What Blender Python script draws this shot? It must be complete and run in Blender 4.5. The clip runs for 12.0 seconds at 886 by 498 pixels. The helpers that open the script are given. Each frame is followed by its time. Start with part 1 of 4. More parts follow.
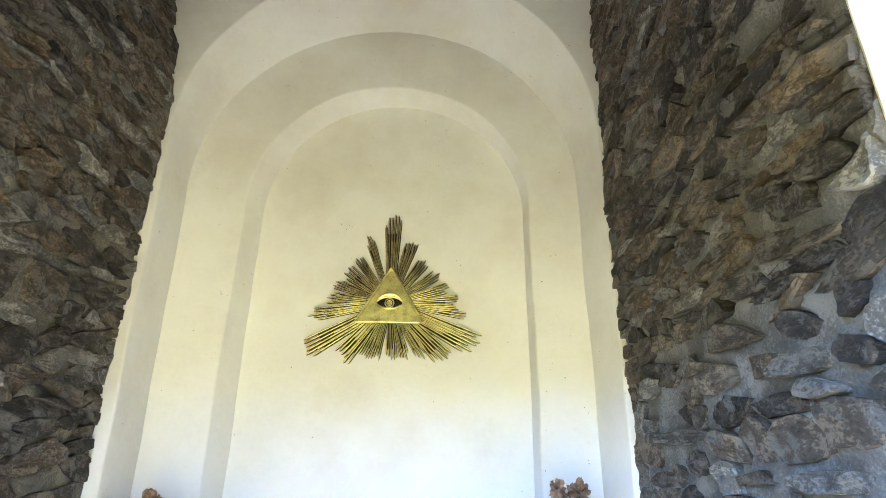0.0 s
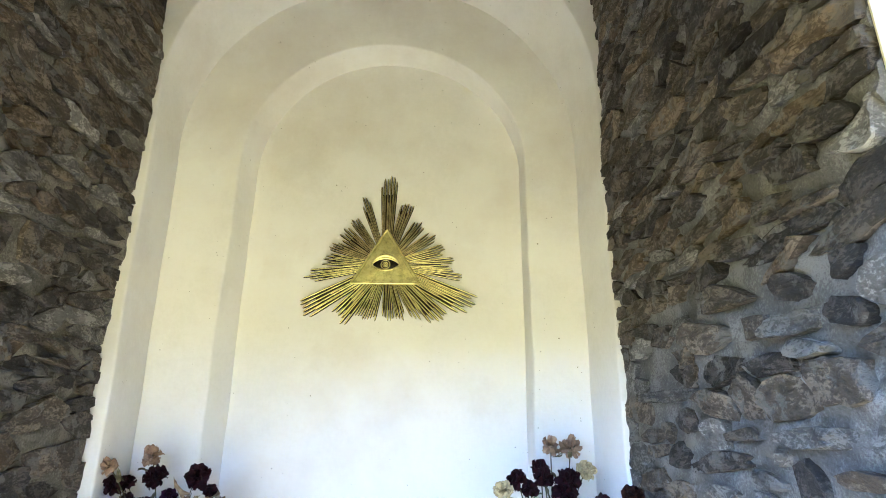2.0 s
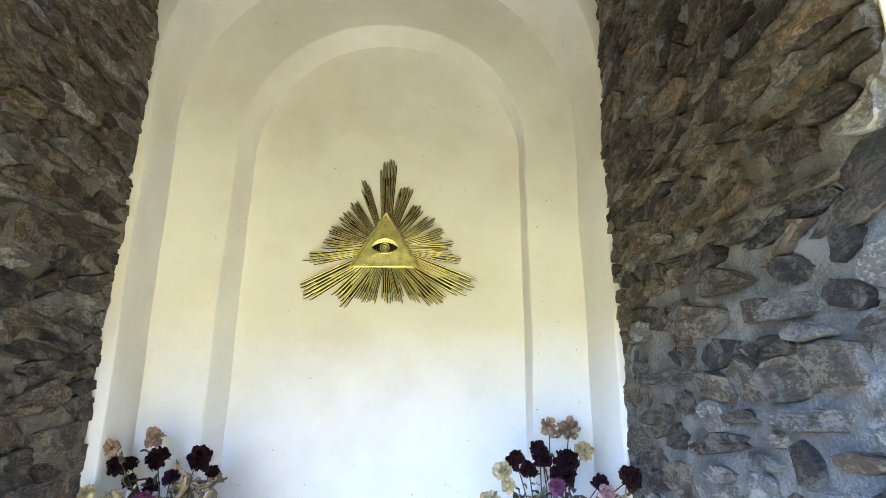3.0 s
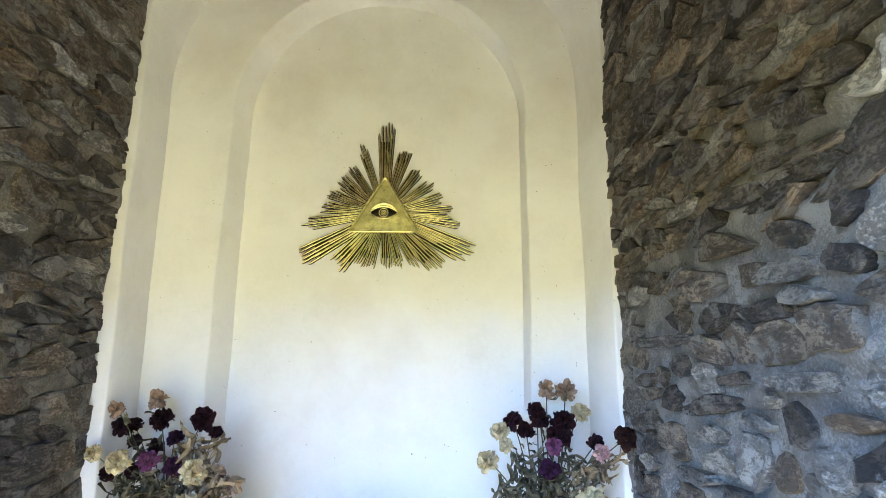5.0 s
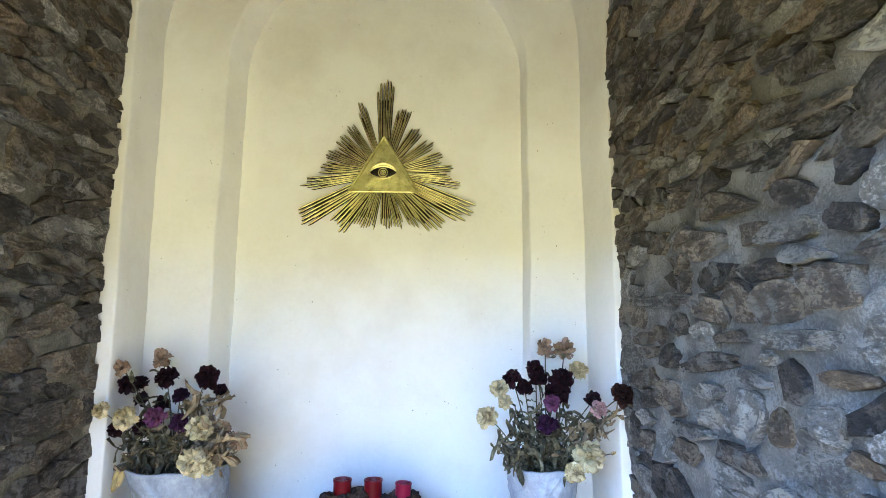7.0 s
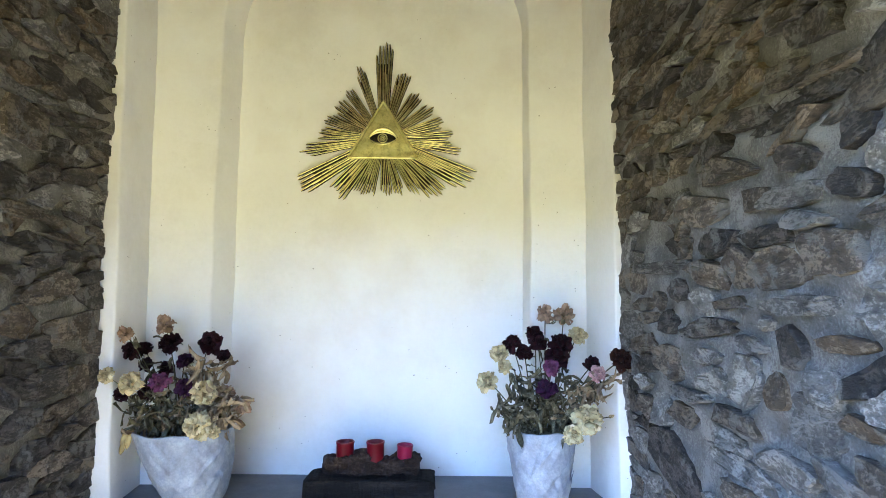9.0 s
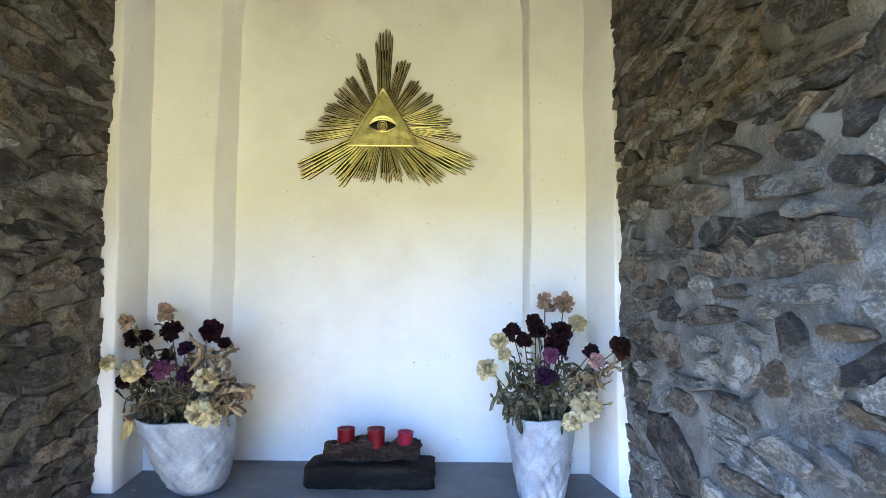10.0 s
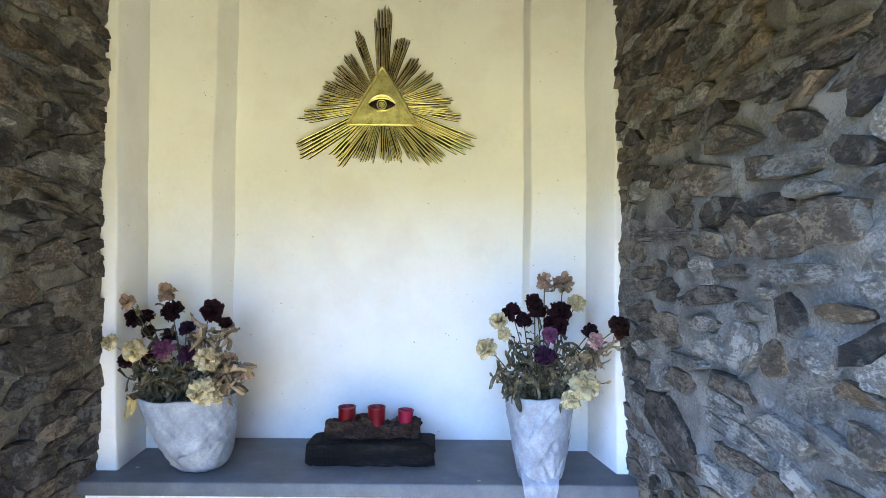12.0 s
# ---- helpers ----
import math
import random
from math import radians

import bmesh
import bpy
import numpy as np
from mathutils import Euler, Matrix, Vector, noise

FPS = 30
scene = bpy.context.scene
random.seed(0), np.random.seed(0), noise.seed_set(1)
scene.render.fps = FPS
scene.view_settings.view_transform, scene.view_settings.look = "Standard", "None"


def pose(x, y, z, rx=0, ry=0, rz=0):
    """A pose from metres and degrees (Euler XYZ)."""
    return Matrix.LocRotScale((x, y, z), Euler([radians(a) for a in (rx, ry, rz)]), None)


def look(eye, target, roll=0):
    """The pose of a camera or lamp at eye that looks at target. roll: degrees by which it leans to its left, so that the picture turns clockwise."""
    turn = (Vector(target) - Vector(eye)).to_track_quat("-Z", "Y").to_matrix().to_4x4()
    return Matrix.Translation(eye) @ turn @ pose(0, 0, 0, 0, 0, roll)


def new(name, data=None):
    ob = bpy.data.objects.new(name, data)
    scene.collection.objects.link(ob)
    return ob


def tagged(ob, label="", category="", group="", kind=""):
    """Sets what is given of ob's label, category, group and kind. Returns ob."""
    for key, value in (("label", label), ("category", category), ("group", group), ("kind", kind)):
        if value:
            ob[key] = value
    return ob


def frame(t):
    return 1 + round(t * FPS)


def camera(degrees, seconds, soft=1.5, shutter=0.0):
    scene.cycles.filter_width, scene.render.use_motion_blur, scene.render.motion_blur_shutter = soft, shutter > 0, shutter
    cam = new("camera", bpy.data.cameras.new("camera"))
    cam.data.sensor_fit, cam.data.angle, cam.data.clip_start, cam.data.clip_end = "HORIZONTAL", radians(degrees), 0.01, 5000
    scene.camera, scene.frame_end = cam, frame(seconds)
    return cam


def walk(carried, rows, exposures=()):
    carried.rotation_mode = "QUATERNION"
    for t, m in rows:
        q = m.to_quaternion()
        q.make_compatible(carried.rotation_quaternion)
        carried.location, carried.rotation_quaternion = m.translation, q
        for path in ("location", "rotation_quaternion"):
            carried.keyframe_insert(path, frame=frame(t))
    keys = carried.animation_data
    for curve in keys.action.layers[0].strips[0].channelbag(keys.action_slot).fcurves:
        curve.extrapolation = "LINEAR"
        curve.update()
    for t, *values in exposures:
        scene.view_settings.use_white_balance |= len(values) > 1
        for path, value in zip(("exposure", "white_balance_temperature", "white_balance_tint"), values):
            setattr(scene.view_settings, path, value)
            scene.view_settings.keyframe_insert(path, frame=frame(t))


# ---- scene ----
cam = camera(76.8, 12.0, soft=0.55)
PATH = [
    (0, (0.026, 0.055, 1.625), (-0.013, 1.914, 2.362), 0.6),
    (0.5, (0.026, 0.055, 1.626), (-0.008, 1.928, 2.328), 0.6),
    (1, (0.025, 0.055, 1.626), (-0.004, 1.94, 2.295), 0.6),
    (1.5, (0.023, 0.056, 1.626), (0.0, 1.951, 2.263), 0.5),
    (2, (0.023, 0.056, 1.624), (0.002, 1.961, 2.234), 0.6),
    (2.5, (0.027, 0.059, 1.626), (0.003, 1.973, 2.207), 0.5),
    (3, (0.024, 0.058, 1.626), (0.005, 1.981, 2.177), 0.5),
    (5, (0.023, 0.061, 1.624), (0.009, 2.014, 2.056), 0.5),
    (5.5, (0.023, 0.062, 1.624), (0.009, 2.022, 2.023), 0.4),
    (6, (0.024, 0.063, 1.624), (0.01, 2.029, 1.989), 0.4),
    (6.5, (0.022, 0.063, 1.623), (0.01, 2.035, 1.955), 0.4),
    (7, (0.023, 0.064, 1.623), (0.01, 2.043, 1.917), 0.4),
    (9, (0.024, 0.067, 1.623), (0.009, 2.06, 1.799), 0.3),
    (9.5, (0.022, 0.066, 1.625), (0.009, 2.061, 1.775), 0.3),
    (10, (0.023, 0.067, 1.623), (0.009, 2.063, 1.756), 0.3),
    (10.5, (0.022, 0.067, 1.625), (0.009, 2.063, 1.736), 0.3),
    (11, (0.024, 0.068, 1.624), (0.009, 2.065, 1.718), 0.3),
    (11.5, (0.024, 0.068, 1.624), (0.01, 2.066, 1.702), 0.3),
    (12, (0.021, 0.067, 1.624), (0.01, 2.066, 1.685), 0.3),
]
walk(cam, [(t, look(eye, target, roll)) for t, eye, target, roll in PATH], exposures=[(0.0, 3.82, 5340, 14), (2.5, 3.74, 5370, 14), (5.5, 3.65, 5420, 13), (9.0, 3.56, 5440, 13), (12.0, 3.53, 5440, 13)])

# ---- world and sun ----
SUN_ELEVATION, SUN_AZIMUTH = 54.0, 218.0
world = bpy.data.worlds.new("sky")
scene.world = world
world.use_nodes = True
sky = world.node_tree.nodes.new("ShaderNodeTexSky")
sky.sky_type, sky.sun_disc = "NISHITA", False
sky.air_density, sky.dust_density, sky.ozone_density, sky.altitude = 0.8, 0.3, 3.8, 400.0
sky.sun_elevation, sky.sun_rotation = radians(SUN_ELEVATION), radians(SUN_AZIMUTH)
world.node_tree.nodes["Background"].inputs["Strength"].default_value = 0.15
world.node_tree.links.new(sky.outputs[0], world.node_tree.nodes["Background"].inputs["Color"])
sun_data = bpy.data.lights.new("sun", "SUN")
sun_data.energy, sun_data.angle, sun_data.color = 3.5, radians(0.5), (1.0, 0.93, 0.82)
sun = new("sun", sun_data)
ca, ce = radians(SUN_AZIMUTH), radians(SUN_ELEVATION)
sun.matrix_world = look((math.sin(ca) * math.cos(ce) * 20, math.cos(ca) * math.cos(ce) * 20, math.sin(ce) * 20), (0, 0, 0))


# ---- materials ----
def material(name, colours, scale=8.0, rough=0.8, metal=0.0, bump=0.3, fine=90.0, per_object=0.0, relief=0.01, stretch=(1, 1, 1), spread=0.25, grit=0.4):
    """Two scales of noise between the colours, with relief; per_object varies brightness from piece to piece."""
    mat = bpy.data.materials.new(name)
    mat.use_nodes = True
    tree = mat.node_tree
    bsdf = tree.nodes["Principled BSDF"]
    coord = tree.nodes.new("ShaderNodeTexCoord")
    mapping = tree.nodes.new("ShaderNodeMapping")
    mapping.inputs["Scale"].default_value = stretch
    info = tree.nodes.new("ShaderNodeObjectInfo")
    if per_object:
        island = tree.nodes.new("ShaderNodeNewGeometry")
        both = tree.nodes.new("ShaderNodeMath")
        both.operation = "ADD"
        tree.links.new(info.outputs["Random"], both.inputs[0])
        tree.links.new(island.outputs["Random Per Island"], both.inputs[1])
        piece = tree.nodes.new("ShaderNodeMath")
        piece.operation = "FRACT"
        tree.links.new(both.outputs[0], piece.inputs[0])
        shift = tree.nodes.new("ShaderNodeVectorMath")
        shift.operation = "MULTIPLY_ADD"
        tree.links.new(piece.outputs[0], shift.inputs[0])
        shift.inputs[1].default_value = (37.0, 91.0, 53.0)
        tree.links.new(coord.outputs["Object"], shift.inputs[2])
        tree.links.new(shift.outputs[0], mapping.inputs["Vector"])
    else:
        tree.links.new(coord.outputs["Object"], mapping.inputs["Vector"])
    coarse = tree.nodes.new("ShaderNodeTexNoise")
    coarse.inputs["Scale"].default_value, coarse.inputs["Detail"].default_value, coarse.inputs["Roughness"].default_value = scale, 6.0, 0.65
    grain = tree.nodes.new("ShaderNodeTexNoise")
    grain.inputs["Scale"].default_value, grain.inputs["Detail"].default_value, grain.inputs["Roughness"].default_value = fine, 5.0, 0.7
    for n in (coarse, grain):
        tree.links.new(mapping.outputs[0], n.inputs["Vector"])
    mix = tree.nodes.new("ShaderNodeMath")
    mix.operation = "MULTIPLY_ADD"
    tree.links.new(grain.outputs["Fac"], mix.inputs[0])
    mix.inputs[1].default_value = grit
    tree.links.new(coarse.outputs["Fac"], mix.inputs[2])
    ramp = tree.nodes.new("ShaderNodeValToRGB")
    lo, hi = 0.5 + grit / 2 - spread, 0.5 + grit / 2 + spread
    for i, c in enumerate(colours):
        at = lo + (hi - lo) * i / max(1, len(colours) - 1)
        e = ramp.color_ramp.elements[i] if i < 2 else ramp.color_ramp.elements.new(at)
        e.position, e.color = at, (*c, 1)
    tree.links.new(mix.outputs[0], ramp.inputs["Fac"])
    colour = ramp.outputs["Color"]
    if per_object:
        hsv = tree.nodes.new("ShaderNodeHueSaturation")
        val = tree.nodes.new("ShaderNodeMapRange")
        val.inputs["To Min"].default_value, val.inputs["To Max"].default_value = 1 - per_object, 1 + per_object
        tree.links.new(piece.outputs[0], val.inputs["Value"])
        tree.links.new(val.outputs[0], hsv.inputs["Value"])
        tree.links.new(colour, hsv.inputs["Color"])
        colour = hsv.outputs["Color"]
    tree.links.new(colour, bsdf.inputs["Base Color"])
    bsdf.inputs["Roughness"].default_value, bsdf.inputs["Metallic"].default_value = rough, metal
    if bump:
        b = tree.nodes.new("ShaderNodeBump")
        b.inputs["Strength"].default_value, b.inputs["Distance"].default_value = bump, relief
        tree.links.new(mix.outputs[0], b.inputs["Height"])
        tree.links.new(b.outputs[0], bsdf.inputs["Normal"])
    return mat


def add_specks(mat, scale, amount, colour):
    """Small dark chips and fly marks scattered over a surface."""
    tree = mat.node_tree
    bsdf = tree.nodes["Principled BSDF"]
    coord = tree.nodes.new("ShaderNodeTexCoord")
    cells = tree.nodes.new("ShaderNodeTexVoronoi")
    cells.inputs["Scale"].default_value = scale
    tree.links.new(coord.outputs["Object"], cells.inputs["Vector"])
    warp = tree.nodes.new("ShaderNodeTexNoise")
    warp.inputs["Scale"].default_value = scale * 0.35
    tree.links.new(coord.outputs["Object"], warp.inputs["Vector"])
    limit = tree.nodes.new("ShaderNodeMapRange")
    limit.inputs["From Min"].default_value, limit.inputs["From Max"].default_value = 0.5, 0.72
    limit.inputs["To Min"].default_value, limit.inputs["To Max"].default_value = 0.0, amount
    tree.links.new(warp.outputs["Fac"], limit.inputs["Value"])
    less = tree.nodes.new("ShaderNodeMath")
    less.operation = "LESS_THAN"
    tree.links.new(cells.outputs["Distance"], less.inputs[0])
    tree.links.new(limit.outputs[0], less.inputs[1])
    mix = tree.nodes.new("ShaderNodeMix")
    mix.data_type = "RGBA"
    old = bsdf.inputs["Base Color"].links[0].from_socket
    tree.links.new(less.outputs[0], mix.inputs["Factor"])
    tree.links.new(old, mix.inputs["A"])
    mix.inputs["B"].default_value = (*colour, 1)
    tree.links.new(mix.outputs["Result"], bsdf.inputs["Base Color"])
    return mat


def add_smears(mat, colour):
    """Mortar left on the faces of the stones, in ragged patches."""
    tree = mat.node_tree
    bsdf = tree.nodes["Principled BSDF"]
    coord = tree.nodes.new("ShaderNodeNewGeometry")
    patch = tree.nodes.new("ShaderNodeTexNoise")
    patch.inputs["Scale"].default_value, patch.inputs["Detail"].default_value, patch.inputs["Roughness"].default_value = 17.0, 9.0, 0.68
    tree.links.new(coord.outputs["Position"], patch.inputs["Vector"])
    edge = tree.nodes.new("ShaderNodeMapRange")
    edge.inputs["From Min"].default_value, edge.inputs["From Max"].default_value = 0.54, 0.59
    edge.inputs["To Max"].default_value = 0.65
    tree.links.new(patch.outputs["Fac"], edge.inputs["Value"])
    mix = tree.nodes.new("ShaderNodeMix")
    mix.data_type = "RGBA"
    old = bsdf.inputs["Base Color"].links[0].from_socket
    tree.links.new(edge.outputs[0], mix.inputs["Factor"])
    tree.links.new(old, mix.inputs["A"])
    mix.inputs["B"].default_value = (*colour, 1)
    tree.links.new(mix.outputs["Result"], bsdf.inputs["Base Color"])
    return mat


def add_stains(mat, colour, scale, amount):
    """Faint large damp and soot stains."""
    tree = mat.node_tree
    bsdf = tree.nodes["Principled BSDF"]
    coord = tree.nodes.new("ShaderNodeTexCoord")
    stain = tree.nodes.new("ShaderNodeTexNoise")
    stain.inputs["Scale"].default_value, stain.inputs["Detail"].default_value, stain.inputs["Roughness"].default_value = scale, 6.0, 0.6
    tree.links.new(coord.outputs["Object"], stain.inputs["Vector"])
    edge = tree.nodes.new("ShaderNodeMapRange")
    edge.inputs["From Min"].default_value, edge.inputs["From Max"].default_value, edge.inputs["To Max"].default_value = 0.48, 0.75, amount
    tree.links.new(stain.outputs["Fac"], edge.inputs["Value"])
    mix = tree.nodes.new("ShaderNodeMix")
    mix.data_type = "RGBA"
    tree.links.new(edge.outputs[0], mix.inputs["Factor"])
    tree.links.new(bsdf.inputs["Base Color"].links[0].from_socket, mix.inputs["A"])
    mix.inputs["B"].default_value = (*colour, 1)
    tree.links.new(mix.outputs["Result"], bsdf.inputs["Base Color"])
    return mat


PLASTER = add_specks(material("lime_plaster", [(0.75, 0.73, 0.685), (0.82, 0.80, 0.765), (0.85, 0.84, 0.815)], 3.0, 0.9, 0, 0.35, 60, relief=0.006), 44.0, 0.10, (0.16, 0.13, 0.10))
FACADE = material("facade_plaster", [(0.72, 0.67, 0.50), (0.80, 0.75, 0.58)], 4.0, 0.9, 0, 0.4, 70)
MORTAR = material("sandy_mortar", [(0.105, 0.099, 0.089), (0.195, 0.185, 0.168), (0.30, 0.286, 0.26)], 9.0, 0.95, 0, 1.0, 190, relief=0.010, spread=0.3, grit=0.8)
BROWN_MORTAR = material("old_brown_mortar", [(0.075, 0.069, 0.054), (0.18, 0.167, 0.132), (0.29, 0.267, 0.218)], 10.0, 0.95, 0, 1.0, 170, relief=0.014, spread=0.3, grit=0.8)
STONES = [
    material("grey_stone", [(0.05, 0.047, 0.042), (0.15, 0.14, 0.124), (0.31, 0.293, 0.262)], 24.0, 0.85, 0, 1.0, 130, 0.35, 0.011, (1, 0.8, 1.35), 0.36, 0.85),
    material("brown_stone", [(0.026, 0.021, 0.015), (0.09, 0.072, 0.052), (0.20, 0.164, 0.123)], 22.0, 0.85, 0, 1.0, 120, 0.4, 0.011, (1, 0.8, 1.35), 0.36, 0.85),
    material("dark_stone", [(0.009, 0.008, 0.007), (0.036, 0.03, 0.025), (0.10, 0.084, 0.069)], 22.0, 0.8, 0, 1.0, 130, 0.4, 0.011, (1, 0.75, 1.45), 0.36, 0.85),
    material("rusty_stone", [(0.03, 0.022, 0.014), (0.105, 0.076, 0.047), (0.205, 0.158, 0.108)], 21.0, 0.85, 0, 1.0, 120, 0.35, 0.011, (1, 0.8, 1.35), 0.36, 0.85),
]
for m in STONES:
    add_smears(m, (0.185, 0.176, 0.160))
add_stains(PLASTER, (0.55, 0.46, 0.36), 1.7, 0.5)
SLATE = material("slate_slab", [(0.075, 0.08, 0.088), (0.115, 0.12, 0.13), (0.17, 0.175, 0.18)], 9.0, 0.62, 0, 0.3, 150, relief=0.003, spread=0.3)
GROUND = material("dry_grass", [(0.31, 0.255, 0.05), (0.43, 0.355, 0.075), (0.53, 0.445, 0.12)], 2.0, 0.95, 0, 0.5, 40)
FLOOR = material("stone_floor", [(0.13, 0.12, 0.10), (0.20, 0.185, 0.155)], 5.0, 0.8, 0, 0.3, 60)
BOUNCE_CUT = material("bounce_cut_gravel", [(0.17, 0.15, 0.09), (0.25, 0.22, 0.13), (0.32, 0.28, 0.17)], 6.0, 0.9, 0, 0.5, 120)


# ---- mesh helpers ----
def mesh_of(name, bm, mat, smooth=True):
    me = bpy.data.meshes.new(name)
    bm.to_mesh(me)
    bm.free()
    for p in me.polygons:
        p.use_smooth = smooth
    me.materials.append(mat)
    return me


def part(name, bm, mat, parent=None, label="", smooth=True):
    """Links a bmesh as one mesh object under a thing or a part."""
    ob = new(name, mesh_of(name, bm, mat, smooth))
    ob.parent = parent
    if label:
        ob["label"] = label
    return ob


def box(bm, lo, hi, bevel=0.0, segments=2):
    m = Matrix.Translation([(a + b) / 2 for a, b in zip(lo, hi)]) @ Matrix.Diagonal([b - a for a, b in zip(lo, hi)] + [1])
    made = bmesh.ops.create_cube(bm, size=1.0, matrix=m)
    if bevel:
        edges = list({e for v in made["verts"] for e in v.link_edges})
        bmesh.ops.bevel(bm, geom=edges, offset=bevel, segments=segments, affect="EDGES", profile=0.6)


def loft(bm, rings, closed=True):
    """Quads between rings of equal length."""
    rows = [[bm.verts.new(p) for p in ring] for ring in rings]
    n = len(rows[0])
    for a, b in zip(rows, rows[1:]):
        for i in range(n if closed else n - 1):
            j = (i + 1) % n
            bm.faces.new((a[i], a[j], b[j], b[i]))
    return rows


def wobble(p, size, amount, seed=0.0):
    return noise.noise(Vector(p) / size + Vector((seed, seed * 1.7, seed * 0.3))) * amount


# ---- the niche of white plaster ----
SHELF_Z, BACK_Y, MID_Y, PIER_Y, EDGE_Y = 1.0, 2.1, 1.985, 1.775, 1.685


def arch_profile(cx, r, spring, lean=0.0, grow=0.0, z0=0.97):
    """Up the left jamb, round the arch and down the right jamb, as (x, z)."""
    r = r + grow
    zs = [z0 + (spring - z0) * i / 44 for i in range(44)]
    left = [(cx - r - lean * (z - 1.6), z) for z in zs]
    dx = lean * (spring - 1.6)
    arc = [(cx - dx / 2 - (r + dx / 2) * math.cos(math.pi * i / 56), spring + r * math.sin(math.pi * i / 56)) for i in range(57)]
    return left + arc + [(cx + r, z) for z in reversed(zs)]


def plaster_step(name, y_front, y_back, front, back, outer):
    """One step of the niche: a wall with a round-arched opening, a worn arris and a reveal."""
    bm = bmesh.new()
    x0, x1, top = outer
    inner = arch_profile(*front, grow=0.007)
    n = len(inner)
    rim = []
    for i, (x, z) in enumerate(inner):
        if z <= front[2] or i in (44, n - 45):
            rim.append((x0 if x < front[0] else x1, z))
        else:
            k = (i - 44) / (n - 89)
            rim.append((x0 + (x1 - x0) * k, z + (top - z) * min(1.0, 6 * k, 6 * (1 - k))))
    rings = [[(x, y_front, z) for x, z in rim]]
    half = [((a + c) / 2, (b + d) / 2) for (a, b), (c, d) in zip(rim, inner)]
    rings.append([(x, y_front, z) for x, z in half])
    rings.append([(x, y_front, z) for x, z in inner])
    rings.append([(x, y_front + 0.002, z) for x, z in arch_profile(*front, grow=0.002)])
    rings.append([(x, y_front + 0.007, z) for x, z in arch_profile(*front)])
    f, b = arch_profile(*front), arch_profile(*back)
    for k in (0.33, 0.66, 1.0):
        rings.append([(p[0] + (q[0] - p[0]) * k, y_front + (y_back + 0.01 - y_front) * k, p[1] + (q[1] - p[1]) * k) for p, q in zip(f, b)])
    rings = [[(x + wobble((x, y * 3, z), 0.16, 0.004, 3) + wobble((x, y, z), 0.5, 0.007, 5), y + wobble((x, 0, z), 0.25, 0.004, 9), z) for x, y, z in r] for r in rings]
    loft(bm, rings, closed=False)
    bmesh.ops.recalc_face_normals(bm, faces=bm.faces)
    return tagged(part(name, bm, PLASTER), kind="structure")


def plaster_sheet(name, y, x0, x1, z0, z1, step=0.05):
    bm = bmesh.new()
    nx, nz = round((x1 - x0) / step), round((z1 - z0) / step)
    loft(bm, [[(x0 + (x1 - x0) * i / nx, y + wobble((x0 + (x1 - x0) * i / nx, 0, z0 + (z1 - z0) * j / nz), 0.3, 0.004, 2), z0 + (z1 - z0) * j / nz) for i in range(nx + 1)] for j in range(nz + 1)], closed=False)
    return tagged(part(name, bm, PLASTER), kind="structure")


plaster_sheet("wall_back", BACK_Y, -1.0, 0.55, 0.95, 3.3)
plaster_step("wall_niche_inner", MID_Y, BACK_Y, (-0.238, 0.546, 2.575), (-0.225, 0.525, 2.575), (-1.25, 0.8, 3.75))
plaster_step("wall_niche_outer", PIER_Y, MID_Y, (-0.226, 0.762, 2.80, 0.02), (-0.2535, 0.752, 2.655, 0.015), (-1.3, 0.85, 3.8))

bm = bmesh.new()
box(bm, (-1.25, EDGE_Y + 0.03, 0.0), (0.8, 2.16, 0.959))
tagged(part("wall_altar", bm, PLASTER, smooth=False), kind="structure")
bm = bmesh.new()
box(bm, (-1.25, 2.12, 0.0), (0.8, 2.5, 4.2))
tagged(part("wall_north", bm, FACADE, smooth=False), kind="structure")

# ---- ground, facade and added hood that close the place ----
bm = bmesh.new()
box(bm, (-400, -400, -0.3), (400, 400, -0.01))
tagged(part("ground", bm, GROUND, smooth=False), kind="structure")
bm = bmesh.new()
box(bm, (-1.6, 0.3, -0.01), (1.1, 2.2, 0.0))
tagged(part("floor", bm, FLOOR, smooth=False), kind="structure")
# unseen strip of darker gravel, added to weaken bounce on the arch soffits
bm = bmesh.new()
box(bm, (-2.2, -1.8, -0.012), (2.3, 0.3, -0.004))
tagged(part("bounce_cut_strip", bm, BOUNCE_CUT, smooth=False), kind="structure")
FRONT_Y = 0.65
# unseen sunlit meadow slope far off, closes the horizon; added to bounce warm light
bm = bmesh.new()
ring = [(-0.2 + 32 * math.cos(a), 32 * math.sin(a)) for a in [2 * math.pi * i / 240 for i in range(241)]]
loft(bm, [[(x * k, y * k, z + (wobble((x, y, 0), 3.0, 0.9) + wobble((x, y, 0), 0.9, 0.5) if z > 3 else 0)) for x, y in ring] for k, z in ((1.0, -0.1), (1.0, 2.0), (1.02, 3.9), (1.06, 4.2), (1.1, -0.1))], closed=False)
tagged(part("bounce_backdrop", bm, GROUND), kind="structure")

# ---- rubble stone side walls ----
def left_face(z):
    return -1.030 - 0.10 * max(0.0, (z - 2.85) / 0.6) ** 1.5


def right_face(z):
    return 0.548 + 0.035 * ((z - 2.4) / 1.4) ** 2


